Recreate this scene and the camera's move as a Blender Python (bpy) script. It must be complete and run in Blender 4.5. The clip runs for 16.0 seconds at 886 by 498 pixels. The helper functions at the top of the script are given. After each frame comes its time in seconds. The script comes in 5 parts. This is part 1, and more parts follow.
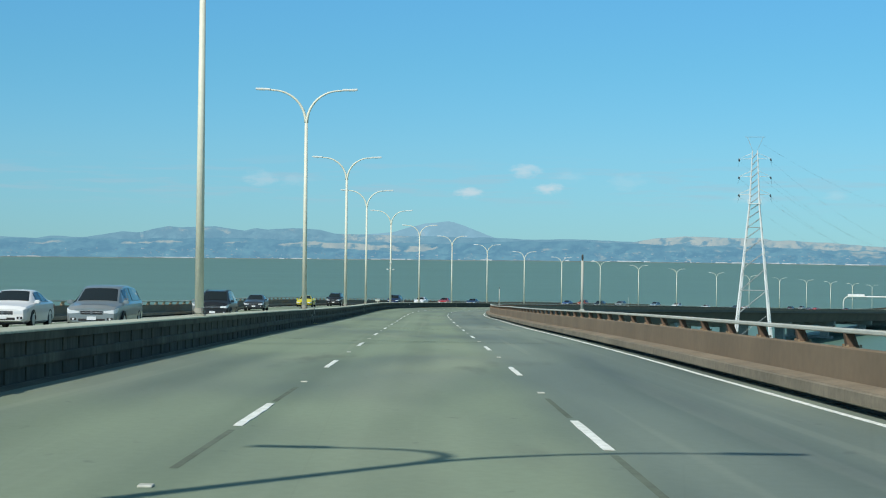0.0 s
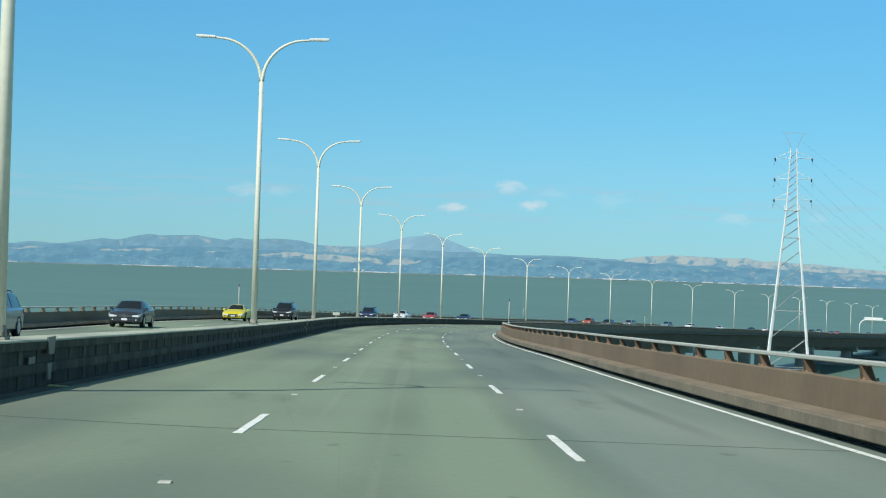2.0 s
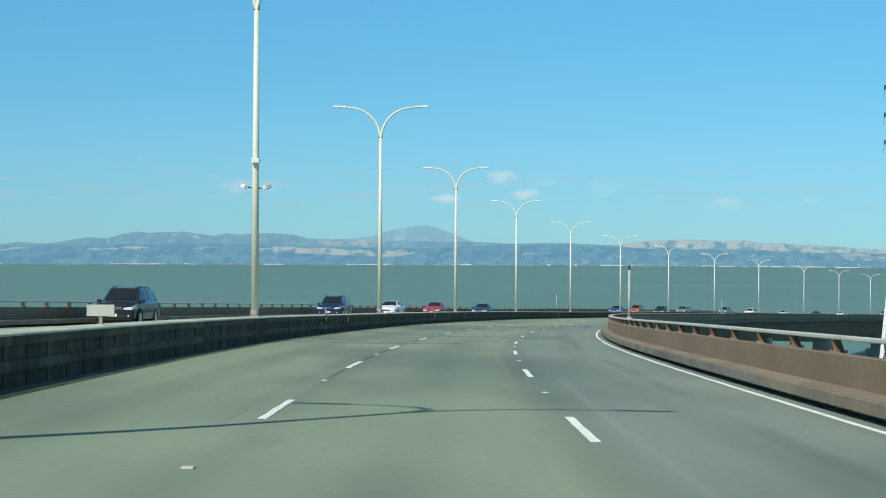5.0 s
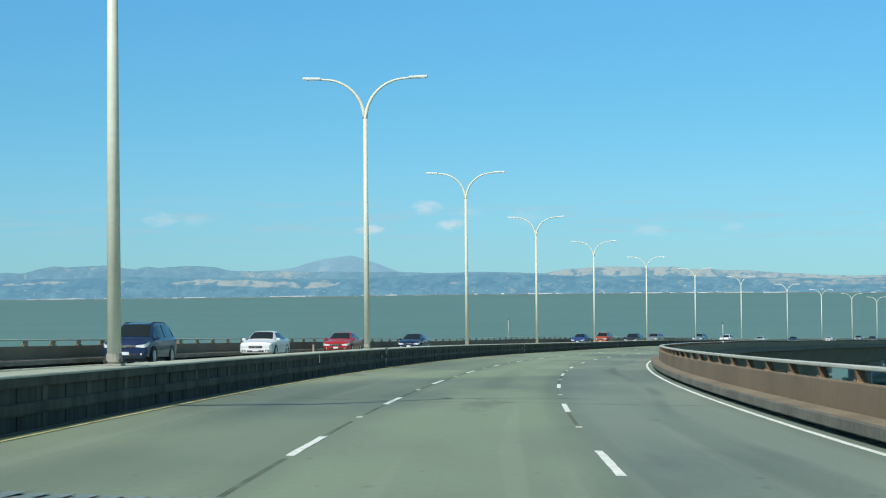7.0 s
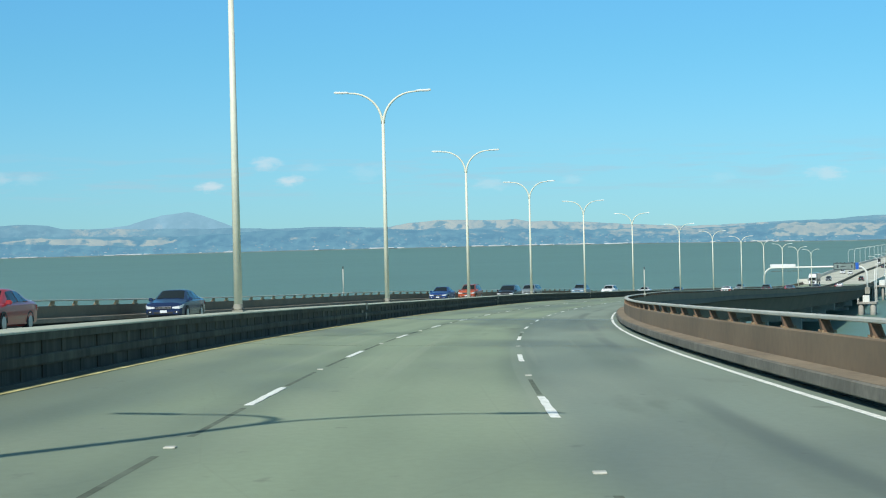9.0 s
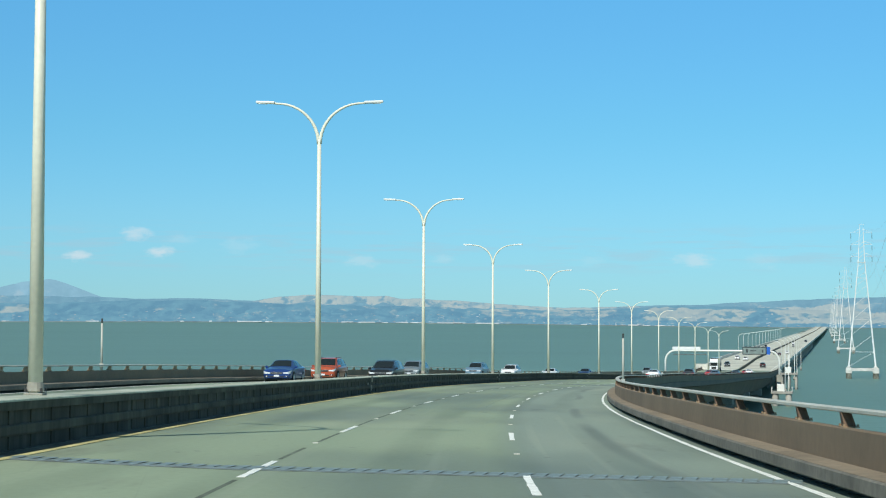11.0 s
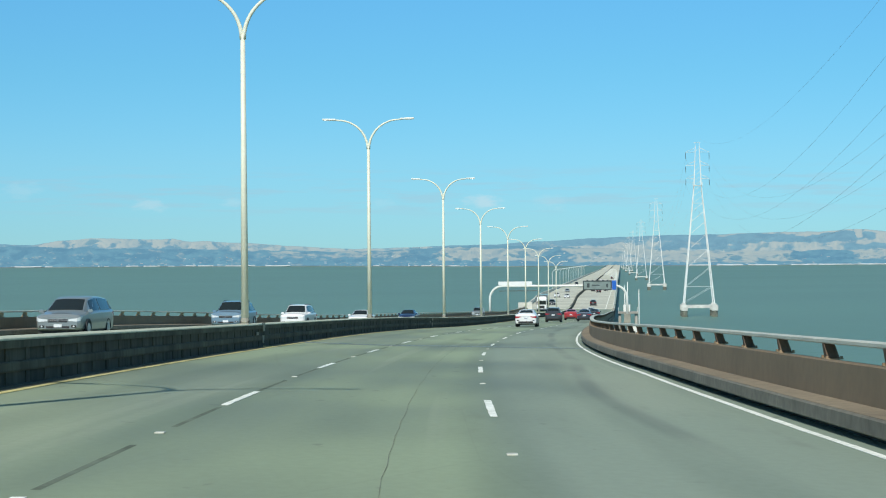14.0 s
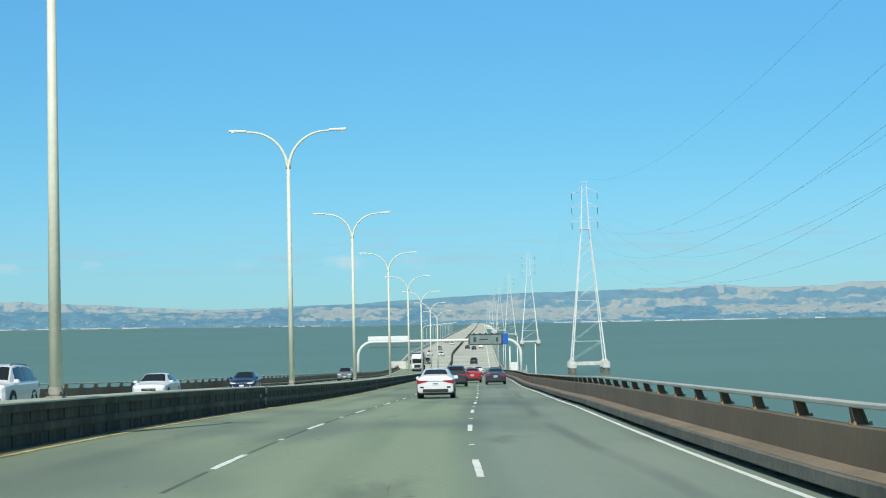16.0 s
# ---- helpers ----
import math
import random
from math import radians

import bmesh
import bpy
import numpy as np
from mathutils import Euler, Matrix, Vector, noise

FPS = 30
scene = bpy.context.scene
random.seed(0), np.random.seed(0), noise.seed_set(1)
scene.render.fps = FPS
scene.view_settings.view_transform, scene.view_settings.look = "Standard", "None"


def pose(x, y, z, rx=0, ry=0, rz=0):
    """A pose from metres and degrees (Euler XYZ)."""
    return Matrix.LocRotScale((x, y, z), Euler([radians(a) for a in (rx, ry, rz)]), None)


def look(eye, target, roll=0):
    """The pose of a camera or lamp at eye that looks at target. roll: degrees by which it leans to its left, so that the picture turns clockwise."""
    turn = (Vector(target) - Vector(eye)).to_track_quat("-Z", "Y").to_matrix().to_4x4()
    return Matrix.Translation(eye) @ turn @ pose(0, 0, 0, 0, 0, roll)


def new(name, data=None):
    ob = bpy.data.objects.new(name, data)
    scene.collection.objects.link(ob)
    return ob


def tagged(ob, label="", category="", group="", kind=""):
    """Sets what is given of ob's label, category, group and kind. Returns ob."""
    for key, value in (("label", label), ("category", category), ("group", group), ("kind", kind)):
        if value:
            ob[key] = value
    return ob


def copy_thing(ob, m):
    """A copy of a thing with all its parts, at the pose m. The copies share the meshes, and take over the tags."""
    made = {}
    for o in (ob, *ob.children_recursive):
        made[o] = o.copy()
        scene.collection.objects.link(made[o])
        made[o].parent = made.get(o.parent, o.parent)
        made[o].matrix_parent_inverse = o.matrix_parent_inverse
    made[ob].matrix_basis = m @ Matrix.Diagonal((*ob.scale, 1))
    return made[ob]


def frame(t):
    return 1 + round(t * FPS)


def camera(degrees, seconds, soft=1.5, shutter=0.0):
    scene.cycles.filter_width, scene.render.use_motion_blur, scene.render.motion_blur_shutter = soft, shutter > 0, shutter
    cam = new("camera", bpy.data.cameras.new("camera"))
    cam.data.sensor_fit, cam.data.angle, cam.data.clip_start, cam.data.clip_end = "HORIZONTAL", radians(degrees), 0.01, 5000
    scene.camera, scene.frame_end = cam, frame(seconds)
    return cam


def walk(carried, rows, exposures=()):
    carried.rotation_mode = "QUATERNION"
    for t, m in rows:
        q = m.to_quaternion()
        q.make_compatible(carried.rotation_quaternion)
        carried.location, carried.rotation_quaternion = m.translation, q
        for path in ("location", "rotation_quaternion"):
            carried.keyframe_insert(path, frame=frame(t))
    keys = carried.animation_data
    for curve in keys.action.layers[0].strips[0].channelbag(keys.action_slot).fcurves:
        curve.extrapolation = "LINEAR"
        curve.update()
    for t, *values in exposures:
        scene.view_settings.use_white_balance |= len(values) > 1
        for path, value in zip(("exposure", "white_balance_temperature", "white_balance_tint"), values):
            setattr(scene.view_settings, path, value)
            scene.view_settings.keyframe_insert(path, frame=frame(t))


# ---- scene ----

# ---- camera and its drive ----
EXPOSURE, KELVIN, TINT = 0.0, 6500, 7
cam = camera(29.48, 16.0, soft=1.1, shutter=0.0)
DRIVE = (
    (0.0, 6.21, -40.31, 2.370, 90.176, -0.633, -0.085),
    (0.5, 6.04, -26.17, 2.003, 91.501, -0.970, -1.077),
    (1.0, 5.85, -12.01, 1.648, 90.484, -1.274, -1.067),
    (1.5, 5.82, 2.74, 1.221, 89.783, -1.950, -0.699),
    (2.0, 5.70, 16.84, 0.853, 90.686, -1.825, -0.665),
    (2.5, 5.72, 31.32, 0.407, 91.784, -0.781, -1.581),
    (3.0, 5.67, 45.79, 0.032, 91.742, -0.188, -1.631),
    (3.5, 5.54, 60.19, -0.379, 91.406, -0.215, -1.372),
    (4.0, 5.42, 74.80, -0.780, 91.070, -0.243, -1.075),
    (4.5, 5.31, 89.48, -1.185, 90.734, -0.271, -0.817),
    (5.0, 5.24, 104.11, -1.577, 90.398, -0.299, -0.867),
    (5.5, 5.31, 118.55, -1.941, 90.062, -0.326, -1.239),
    (6.0, 5.53, 133.17, -2.291, 90.064, -0.195, 0.184),
    (6.5, 6.23, 147.67, -2.662, 91.104, 0.524, -1.260),
    (7.0, 7.13, 162.11, -3.096, 91.437, 0.558, -3.390),
    (7.5, 8.22, 176.01, -3.537, 90.925, 0.700, -4.949),
    (8.0, 9.75, 190.37, -3.930, 88.546, 2.239, -6.252),
    (8.5, 11.36, 204.65, -4.282, 89.179, 1.787, -7.723),
    (9.0, 13.23, 218.61, -4.667, 89.827, 1.390, -8.782),
    (9.5, 15.39, 232.72, -5.062, 90.476, 0.993, -9.854),
    (10.0, 17.83, 246.85, -5.465, 91.124, 0.595, -10.935),
    (10.5, 20.53, 260.89, -5.879, 91.772, 0.197, -12.053),
    (11.0, 23.49, 274.72, -6.300, 92.420, -0.200, -13.199),
    (11.5, 26.74, 288.32, -6.717, 92.842, -0.056, -15.183),
    (12.0, 30.27, 301.92, -7.185, 92.145, 0.288, -16.942),
    (12.5, 33.95, 316.05, -7.579, 91.256, 0.622, -18.365),
    (13.0, 37.95, 329.56, -7.960, 91.736, 0.273, -18.541),
    (13.5, 42.10, 343.30, -8.387, 92.289, 0.322, -19.127),
    (14.0, 46.55, 356.66, -8.748, 90.449, 0.505, -20.294),
    (14.5, 51.25, 370.29, -9.136, 90.661, 0.577, -21.613),
    (15.0, 56.42, 384.07, -9.475, 91.832, 0.412, -22.824),
    (15.5, 61.66, 397.46, -9.972, 92.164, 0.915, -23.899),
    (16.0, 67.36, 411.09, -10.413, 92.428, 1.194, -24.968),
)
walk(cam, [(t, pose(x, y, z, rx, ry, rz)) for t, x, y, z, rx, ry, rz in DRIVE],
     exposures=[(t, EXPOSURE + e, KELVIN, TINT) for t, e in ((0.0, -0.05), (1.0, -0.06), (1.8, 0.02), (6.5, 0.02), (8.0, 0.07), (8.5, 0.08), (11.0, 0.04), (14.0, 0.02), (16.0, 0.0))])

# ---- sky, sun and exposure ----
SUN_TOWARD = 35.8   # the light travels this many degrees clockwise from +y
SUN_HIGH = 45.2
world = bpy.data.worlds.new("sky")
scene.world = world
world.use_nodes = True
SKY_STRENGTH = 0.13
SUN_STRENGTH = 4.0

# small fair-weather clouds low over the hills: bearing, height, radius in degrees, strength
PUFFS = ((-6.1, 2.5, 0.85, 0.3), (-5.0, 2.45, 0.7, 0.2), (0.95, 2.1, 0.6, 0.7), (2.87, 2.86, 0.7, 0.55), (3.65, 2.24, 0.62, 0.7), (4.3, 2.7, 0.7, 0.16), (6.3, 2.5, 0.9, 0.16),
         (10.4, 2.0, 0.75, 0.3), (13.2, 2.05, 0.5, 0.2), (18.2, 2.0, 0.7, 0.12), (21.7, 2.05, 0.85, 0.45), (24.0, 2.0, 0.9, 0.14))


def build_sky():
    nt = world.node_tree
    nt.nodes.clear()
    out = nt.nodes.new("ShaderNodeOutputWorld")
    bg = nt.nodes.new("ShaderNodeBackground")
    bg.inputs["Strength"].default_value = SKY_STRENGTH
    sky = nt.nodes.new("ShaderNodeTexSky")
    sky.sky_type = "NISHITA"
    sky.sun_disc = False
    sky.sun_elevation = radians(SUN_HIGH)
    sky.sun_rotation = radians(SUN_TOWARD + 180)
    sky.altitude = 20
    sky.air_density = 1.0
    sky.dust_density = 0.0
    sky.ozone_density = 6.0
    # small fair-weather clouds low over the hills: noise in the direction of view, kept to a band of heights
    tc = nt.nodes.new("ShaderNodeTexCoord")
    sep = nt.nodes.new("ShaderNodeSeparateXYZ")
    nt.links.new(tc.outputs["Generated"], sep.inputs[0])
    def op(kind, p, q=None):
        n = nt.nodes.new("ShaderNodeMath")
        n.operation = kind
        for k, v in enumerate((p, q)):
            if isinstance(v, (int, float)):
                n.inputs[k].default_value = v
            elif v is not None:
                nt.links.new(v, n.inputs[k])
        return n.outputs[0]

    # bearing and height in degrees, ruffled by noise
    bearing = op("MULTIPLY", op("ARCTAN2", sep.outputs["X"], sep.outputs["Y"]), 57.2958)
    height = op("MULTIPLY", op("ARCSINE", sep.outputs["Z"]), 57.2958)
    spot = nt.nodes.new("ShaderNodeCombineXYZ")
    nt.links.new(bearing, spot.inputs[0])
    nt.links.new(op("MULTIPLY", height, 2.6), spot.inputs[1])
    nz = nt.nodes.new("ShaderNodeTexNoise")
    nz.inputs["Scale"].default_value, nz.inputs["Detail"].default_value, nz.inputs["Roughness"].default_value = 1.7, 5, 0.6
    nt.links.new(spot.outputs[0], nz.inputs["Vector"])
    total = None
    for yw, hi, size, strong in PUFFS:
        d = nt.nodes.new("ShaderNodeVectorMath")
        d.operation = "DISTANCE"
        d.inputs[1].default_value = (yw, hi * 2.6, 0)
        nt.links.new(spot.outputs[0], d.inputs[0])
        g = nt.nodes.new("ShaderNodeMapRange")
        g.interpolation_type = "SMOOTHSTEP"
        for k, v in (("From Min", 0.1 * size), ("From Max", size), ("To Min", strong), ("To Max", 0.0)):
            g.inputs[k].default_value = v
        nt.links.new(op("ADD", d.outputs["Value"], op("MULTIPLY", op("SUBTRACT", nz.outputs["Fac"], 0.5), 1.9 * size)), g.inputs["Value"])
        total = g.outputs[0] if total is None else op("MAXIMUM", total, g.outputs[0])
    # thin grey streaks between the puffs
    wide = nt.nodes.new("ShaderNodeCombineXYZ")
    nt.links.new(op("MULTIPLY", bearing, 0.22), wide.inputs[0])
    nt.links.new(op("MULTIPLY", height, 2.4), wide.inputs[1])
    nv = nt.nodes.new("ShaderNodeTexNoise")
    nv.inputs["Scale"].default_value, nv.inputs["Detail"].default_value, nv.inputs["Roughness"].default_value = 1.3, 5, 0.6
    nt.links.new(wide.outputs[0], nv.inputs["Vector"])

    def soft(src, lo, hi, a0, a1):
        g = nt.nodes.new("ShaderNodeMapRange")
        g.interpolation_type = "SMOOTHSTEP"
        for k, v in (("From Min", lo), ("From Max", hi), ("To Min", a0), ("To Max", a1)):
            g.inputs[k].default_value = v
        nt.links.new(src, g.inputs["Value"])
        return g.outputs[0]

    veil = op("MULTIPLY", soft(nv.outputs["Fac"], 0.46, 0.66, 0.0, 0.34), op("MULTIPLY", soft(height, 1.3, 2.1, 0.0, 1.0), soft(height, 2.5, 3.6, 1.0, 0.0)))
    hz = nt.nodes.new("ShaderNodeMath")
    hz.operation = "MULTIPLY_ADD"
    hz.inputs[1].default_value, hz.inputs[2].default_value = 0.5, 0.5
    nt.links.new(sep.outputs["Z"], hz.inputs[0])
    mix = nt.nodes.new("ShaderNodeMix")
    mix.data_type = "RGBA"
    mix.inputs["B"].default_value = (5.0, 5.7, 6.2, 1)
    nt.links.new(total, mix.inputs["Factor"])
    # clear, cyan-blue air: the low sky is less yellow than the model's
    air = nt.nodes.new("ShaderNodeValToRGB")
    el = air.color_ramp.elements
    el[0].position, el[0].color = 0.5, (0.285, 0.545, 0.765, 1)
    el[1].position, el[1].color = 0.78, (1.0, 1.0, 0.72, 1)
    for pos, c in ((0.513, (0.325, 0.585, 0.775)), (0.5305, (0.375, 0.652, 0.785)), (0.5566, (0.385, 0.73, 0.81)), (0.5825, (0.423, 0.808, 0.892)), (0.608, (0.46, 0.90, 0.98)), (0.66, (0.68, 0.96, 0.86))):
        n = el.new(pos)
        n.color = (*c, 1)
    nt.links.new(hz.outputs[0], air.inputs[0])
    clear = nt.nodes.new("ShaderNodeMix")
    clear.data_type, clear.blend_type = "RGBA", "MULTIPLY"
    clear.inputs["Factor"].default_value = 1.0
    nt.links.new(sky.outputs[0], clear.inputs["A"])
    nt.links.new(air.outputs[0], clear.inputs["B"])
    thin = nt.nodes.new("ShaderNodeMix")
    thin.data_type = "RGBA"
    thin.inputs["B"].default_value = (3.1, 4.2, 5.1, 1)
    nt.links.new(veil, thin.inputs["Factor"])
    nt.links.new(clear.outputs["Result"], thin.inputs["A"])
    nt.links.new(thin.outputs["Result"], mix.inputs["A"])
    nt.links.new(mix.outputs["Result"], bg.inputs["Color"])
    nt.links.new(bg.outputs[0], out.inputs[0])


build_sky()
sun_data = bpy.data.lights.new("sun", "SUN")
sun_data.energy = SUN_STRENGTH
sun_data.angle = radians(0.53)
sun_data.color = (1.0, 0.95, 0.87)
sun = new("sun", sun_data)
a, b = radians(SUN_TOWARD), radians(SUN_HIGH)
sun.matrix_world = look((-60, -60, 120), (-60 + math.sin(a) * math.cos(b), -60 + math.cos(a) * math.cos(b), 120 - math.sin(b)))


# ---- materials ----
def srgb(r, g, b):
    """Base colour from 0-255 paint values."""
    return tuple(((c / 255 + 0.055) / 1.055) ** 2.4 if c > 10 else c / 255 / 12.92 for c in (r, g, b))


def mat(name, colour, rough=0.6, metal=0.0, big=0.0, big_scale=0.3, fine=0.0, fine_scale=12.0, bump=0.0, stretch=(1, 1, 1), uv=False,
        island=0.0, spec=0.5, coat=0.0, tint=None):
    """A principled material whose colour varies at two scales (stains, grain) with fine relief."""
    m = bpy.data.materials.new(name)
    m.use_nodes = True
    nt = m.node_tree
    p = nt.nodes["Principled BSDF"]
    p.inputs["Roughness"].default_value = rough
    p.inputs["Metallic"].default_value = metal
    p.inputs["Specular IOR Level"].default_value = spec
    p.inputs["Coat Weight"].default_value = coat
    p.inputs["Base Color"].default_value = (*colour, 1)
    if not (big or fine or bump or island):
        return m
    tc = nt.nodes.new("ShaderNodeTexCoord")
    mp = nt.nodes.new("ShaderNodeMapping")
    mp.inputs["Scale"].default_value = stretch
    nt.links.new(tc.outputs["UV" if uv else "Object"], mp.inputs["Vector"])
    last = None

    def layer(scale, amount, detail, prev, dark):
        nz = nt.nodes.new("ShaderNodeTexNoise")
        nz.inputs["Scale"].default_value = scale
        nz.inputs["Detail"].default_value = detail
        nt.links.new(mp.outputs[0], nz.inputs["Vector"])
        rg = nt.nodes.new("ShaderNodeMapRange")
        rg.inputs["From Min"].default_value, rg.inputs["From Max"].default_value = 0.3, 0.7
        rg.inputs["To Min"].default_value, rg.inputs["To Max"].default_value = 0.0, 1.0
        nt.links.new(nz.outputs["Fac"], rg.inputs["Value"])
        mx = nt.nodes.new("ShaderNodeMix")
        mx.data_type = "RGBA"
        lo = tuple(c * (1 - amount) for c in colour) if dark is None else dark
        hi = tuple(min(1, c * (1 + amount)) for c in colour)
        if prev is None:
            mx.inputs["A"].default_value, mx.inputs["B"].default_value = (*lo, 1), (*hi, 1)
            nt.links.new(rg.outputs[0], mx.inputs["Factor"])
        else:
            mx.blend_type = "MULTIPLY"
            mx.inputs["Factor"].default_value = 1
            g = nt.nodes.new("ShaderNodeMapRange")
            g.inputs["To Min"].default_value, g.inputs["To Max"].default_value = 1 - amount, 1 + amount
            nt.links.new(rg.outputs[0], g.inputs["Value"])
            nt.links.new(prev, mx.inputs["A"])
            nt.links.new(g.outputs[0], mx.inputs["B"])
        return mx.outputs["Result"], nz.outputs["Fac"]

    height = None
    if big:
        last, height = layer(big_scale, big, 5, last, tint)
    if fine or bump:
        last, height = layer(fine_scale, fine, 6, last, None)
    if island:
        oi = nt.nodes.new("ShaderNodeObjectInfo")
        g = nt.nodes.new("ShaderNodeMapRange")
        g.inputs["To Min"].default_value, g.inputs["To Max"].default_value = 1 - island, 1 + island
        nt.links.new(oi.outputs["Random"], g.inputs["Value"])
        mx = nt.nodes.new("ShaderNodeMix")
        mx.data_type, mx.blend_type = "RGBA", "MULTIPLY"
        mx.inputs["Factor"].default_value = 1
        if last is None:
            mx.inputs["A"].default_value = (*colour, 1)
        else:
            nt.links.new(last, mx.inputs["A"])
        nt.links.new(g.outputs[0], mx.inputs["B"])
        last = mx.outputs["Result"]
    nt.links.new(last, p.inputs["Base Color"])
    if bump:
        bp = nt.nodes.new("ShaderNodeBump")
        bp.inputs["Strength"].default_value = bump
        bp.inputs["Distance"].default_value = 0.02
        nt.links.new(height, bp.inputs["Height"])
        nt.links.new(bp.outputs[0], p.inputs["Normal"])
    return m


M_CONC = mat("weathered_concrete", (0.30, 0.29, 0.24), 0.9, big=0.22, big_scale=0.4, fine=0.12, fine_scale=9, bump=0.3)
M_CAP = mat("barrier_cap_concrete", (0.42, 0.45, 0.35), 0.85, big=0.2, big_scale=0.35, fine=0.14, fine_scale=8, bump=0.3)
# barrier faces under the cap: their shade is put into these dark base colours
M_BARRIER = mat("shaded_barrier_concrete", (0.068, 0.070, 0.049), 0.9, big=0.45, big_scale=0.9, fine=0.3, fine_scale=5, bump=0.4, stretch=(1, 1, 0.2))
M_RIBS = mat("shaded_rib_concrete", (0.064, 0.066, 0.048), 0.9, big=0.5, big_scale=1.8, fine=0.2, fine_scale=9, island=0.5)
M_RIB = mat("shaded_core_concrete", (0.052, 0.055, 0.041), 0.9, big=0.45, big_scale=1.3, fine=0.3, fine_scale=6, bump=0.3, stretch=(1, 1, 0.15))
# grime and the barrier's shade at its foot, both in this one colour
M_GUTTER = mat("gutter_grime_shade", (0.105, 0.105, 0.075), 0.95, big=0.35, big_scale=0.8, fine=0.25, fine_scale=9)
M_BROWN = mat("brown_parapet_paint", (0.205, 0.147, 0.090), 0.75, big=0.16, big_scale=0.35, fine=0.07, fine_scale=5, bump=0.12)
M_TAN = mat("dusty_kerb_concrete", (0.225, 0.182, 0.125), 0.92, big=0.2, big_scale=0.5, fine=0.14, fine_scale=8, bump=0.3)
M_KERB_TAN = mat("dusty_kerb_concrete", (0.20, 0.168, 0.118), 0.9, big=0.25, big_scale=0.5, fine=0.14, fine_scale=7, bump=0.3)
M_KERB = mat("kerb_face_concrete", (0.155, 0.147, 0.118), 0.9, big=0.28, big_scale=0.6, fine=0.16, fine_scale=7, bump=0.3)
M_GAP = mat("drain_slot_dirt", (0.055, 0.055, 0.045), 0.95, big=0.3, big_scale=2)
M_RAIL = mat("galvanized_rail", (0.50, 0.50, 0.43), 0.6, metal=0.0, big=0.12, big_scale=0.8, fine=0.06, fine_scale=14)
M_POST = mat("rusty_post_paint", (0.115, 0.070, 0.042), 0.75, big=0.3, big_scale=2.5, fine=0.15, fine_scale=18, island=0.2)
M_POLE = mat("cream_lamp_paint", srgb(224, 222, 202), 0.5, big=0.09, big_scale=0.9, fine=0.05, fine_scale=10)
M_HEAD = mat("lamp_head_paint", srgb(225, 226, 218), 0.45, big=0.05, big_scale=2)
M_LENS = mat("lamp_lens", srgb(235, 236, 232), 0.25)
# darker grey than the legs, for the first tower's braces and yoke
M_BRACE = mat("dark_galvanized_angle", (0.36, 0.38, 0.37), 0.6, big=0.2, big_scale=0.5)
M_STEEL = mat("galvanized_lattice", (0.78, 0.79, 0.76), 0.5, metal=0.0, big=0.1, big_scale=0.5)
M_DARKSTEEL = mat("insulator_dark", (0.06, 0.055, 0.05), 0.4)
M_GIRDER = mat("girder_brown_paint", srgb(96, 84, 74), 0.7, big=0.18, big_scale=0.15, fine=0.08, fine_scale=2)
M_PIER = mat("pier_concrete", (0.34, 0.33, 0.29), 0.9, big=0.25, big_scale=0.25, fine=0.12, fine_scale=3, bump=0.2)
M_TIDE = mat("tide_stained_concrete", (0.17, 0.175, 0.14), 0.9, big=0.4, big_scale=0.7, fine=0.2, fine_scale=4, bump=0.3)
M_CAISSON = mat("pale_footing_concrete", (0.58, 0.58, 0.54), 0.9, big=0.25, big_scale=0.5, fine=0.1, fine_scale=3, bump=0.2)
M_WHITE = mat("lane_paint_white", (0.86, 0.87, 0.81), 0.7, big=0.10, big_scale=5.0, fine=0.12, fine_scale=20, tint=(0.70, 0.72, 0.64))
M_YELLOW = mat("edge_paint_yellow", (0.52, 0.46, 0.20), 0.75, big=0.35, big_scale=1.1, fine=0.25, fine_scale=14)
# paler copy of the post paint, with sunlight put into its colour
M_POST_SUNLIT = mat("sunlit_post_paint", (0.44, 0.34, 0.22), 0.8, big=0.25, big_scale=2.5, fine=0.12, fine_scale=18, island=0.15)
M_FOOT = mat("tan_post_foot", (0.28, 0.20, 0.12), 0.8, big=0.2, big_scale=3)
M_DOT = mat("worn_lane_marker", (0.52, 0.52, 0.45), 0.6, big=0.2, big_scale=9)
M_TAR = mat("dark_contrast_stripe", (0.135, 0.162, 0.124), 0.95, big=0.25, big_scale=1.4, fine=0.12, fine_scale=12, spec=0.1)
M_CRACK = mat("crack_shadow", (0.19, 0.22, 0.16), 0.9, big=0.4, big_scale=2)
M_JOINT = mat("joint_seal_rubber", (0.165, 0.20, 0.185), 0.7, big=0.3, big_scale=3)
M_FINGER = mat("blue_joint_steel", (0.185, 0.245, 0.24), 0.6, big=0.25, big_scale=2.2, fine=0.2, fine_scale=14)
M_SIGNBACK = mat("sign_panel_white", (0.80, 0.80, 0.78), 0.5, big=0.05, big_scale=1)
M_SIGN = mat("message_board_dark", (0.045, 0.06, 0.062), 0.5, big=0.1, big_scale=1)
M_BLUE = mat("sign_blue", (0.02, 0.12, 0.50), 0.4, big=0.05, big_scale=1)


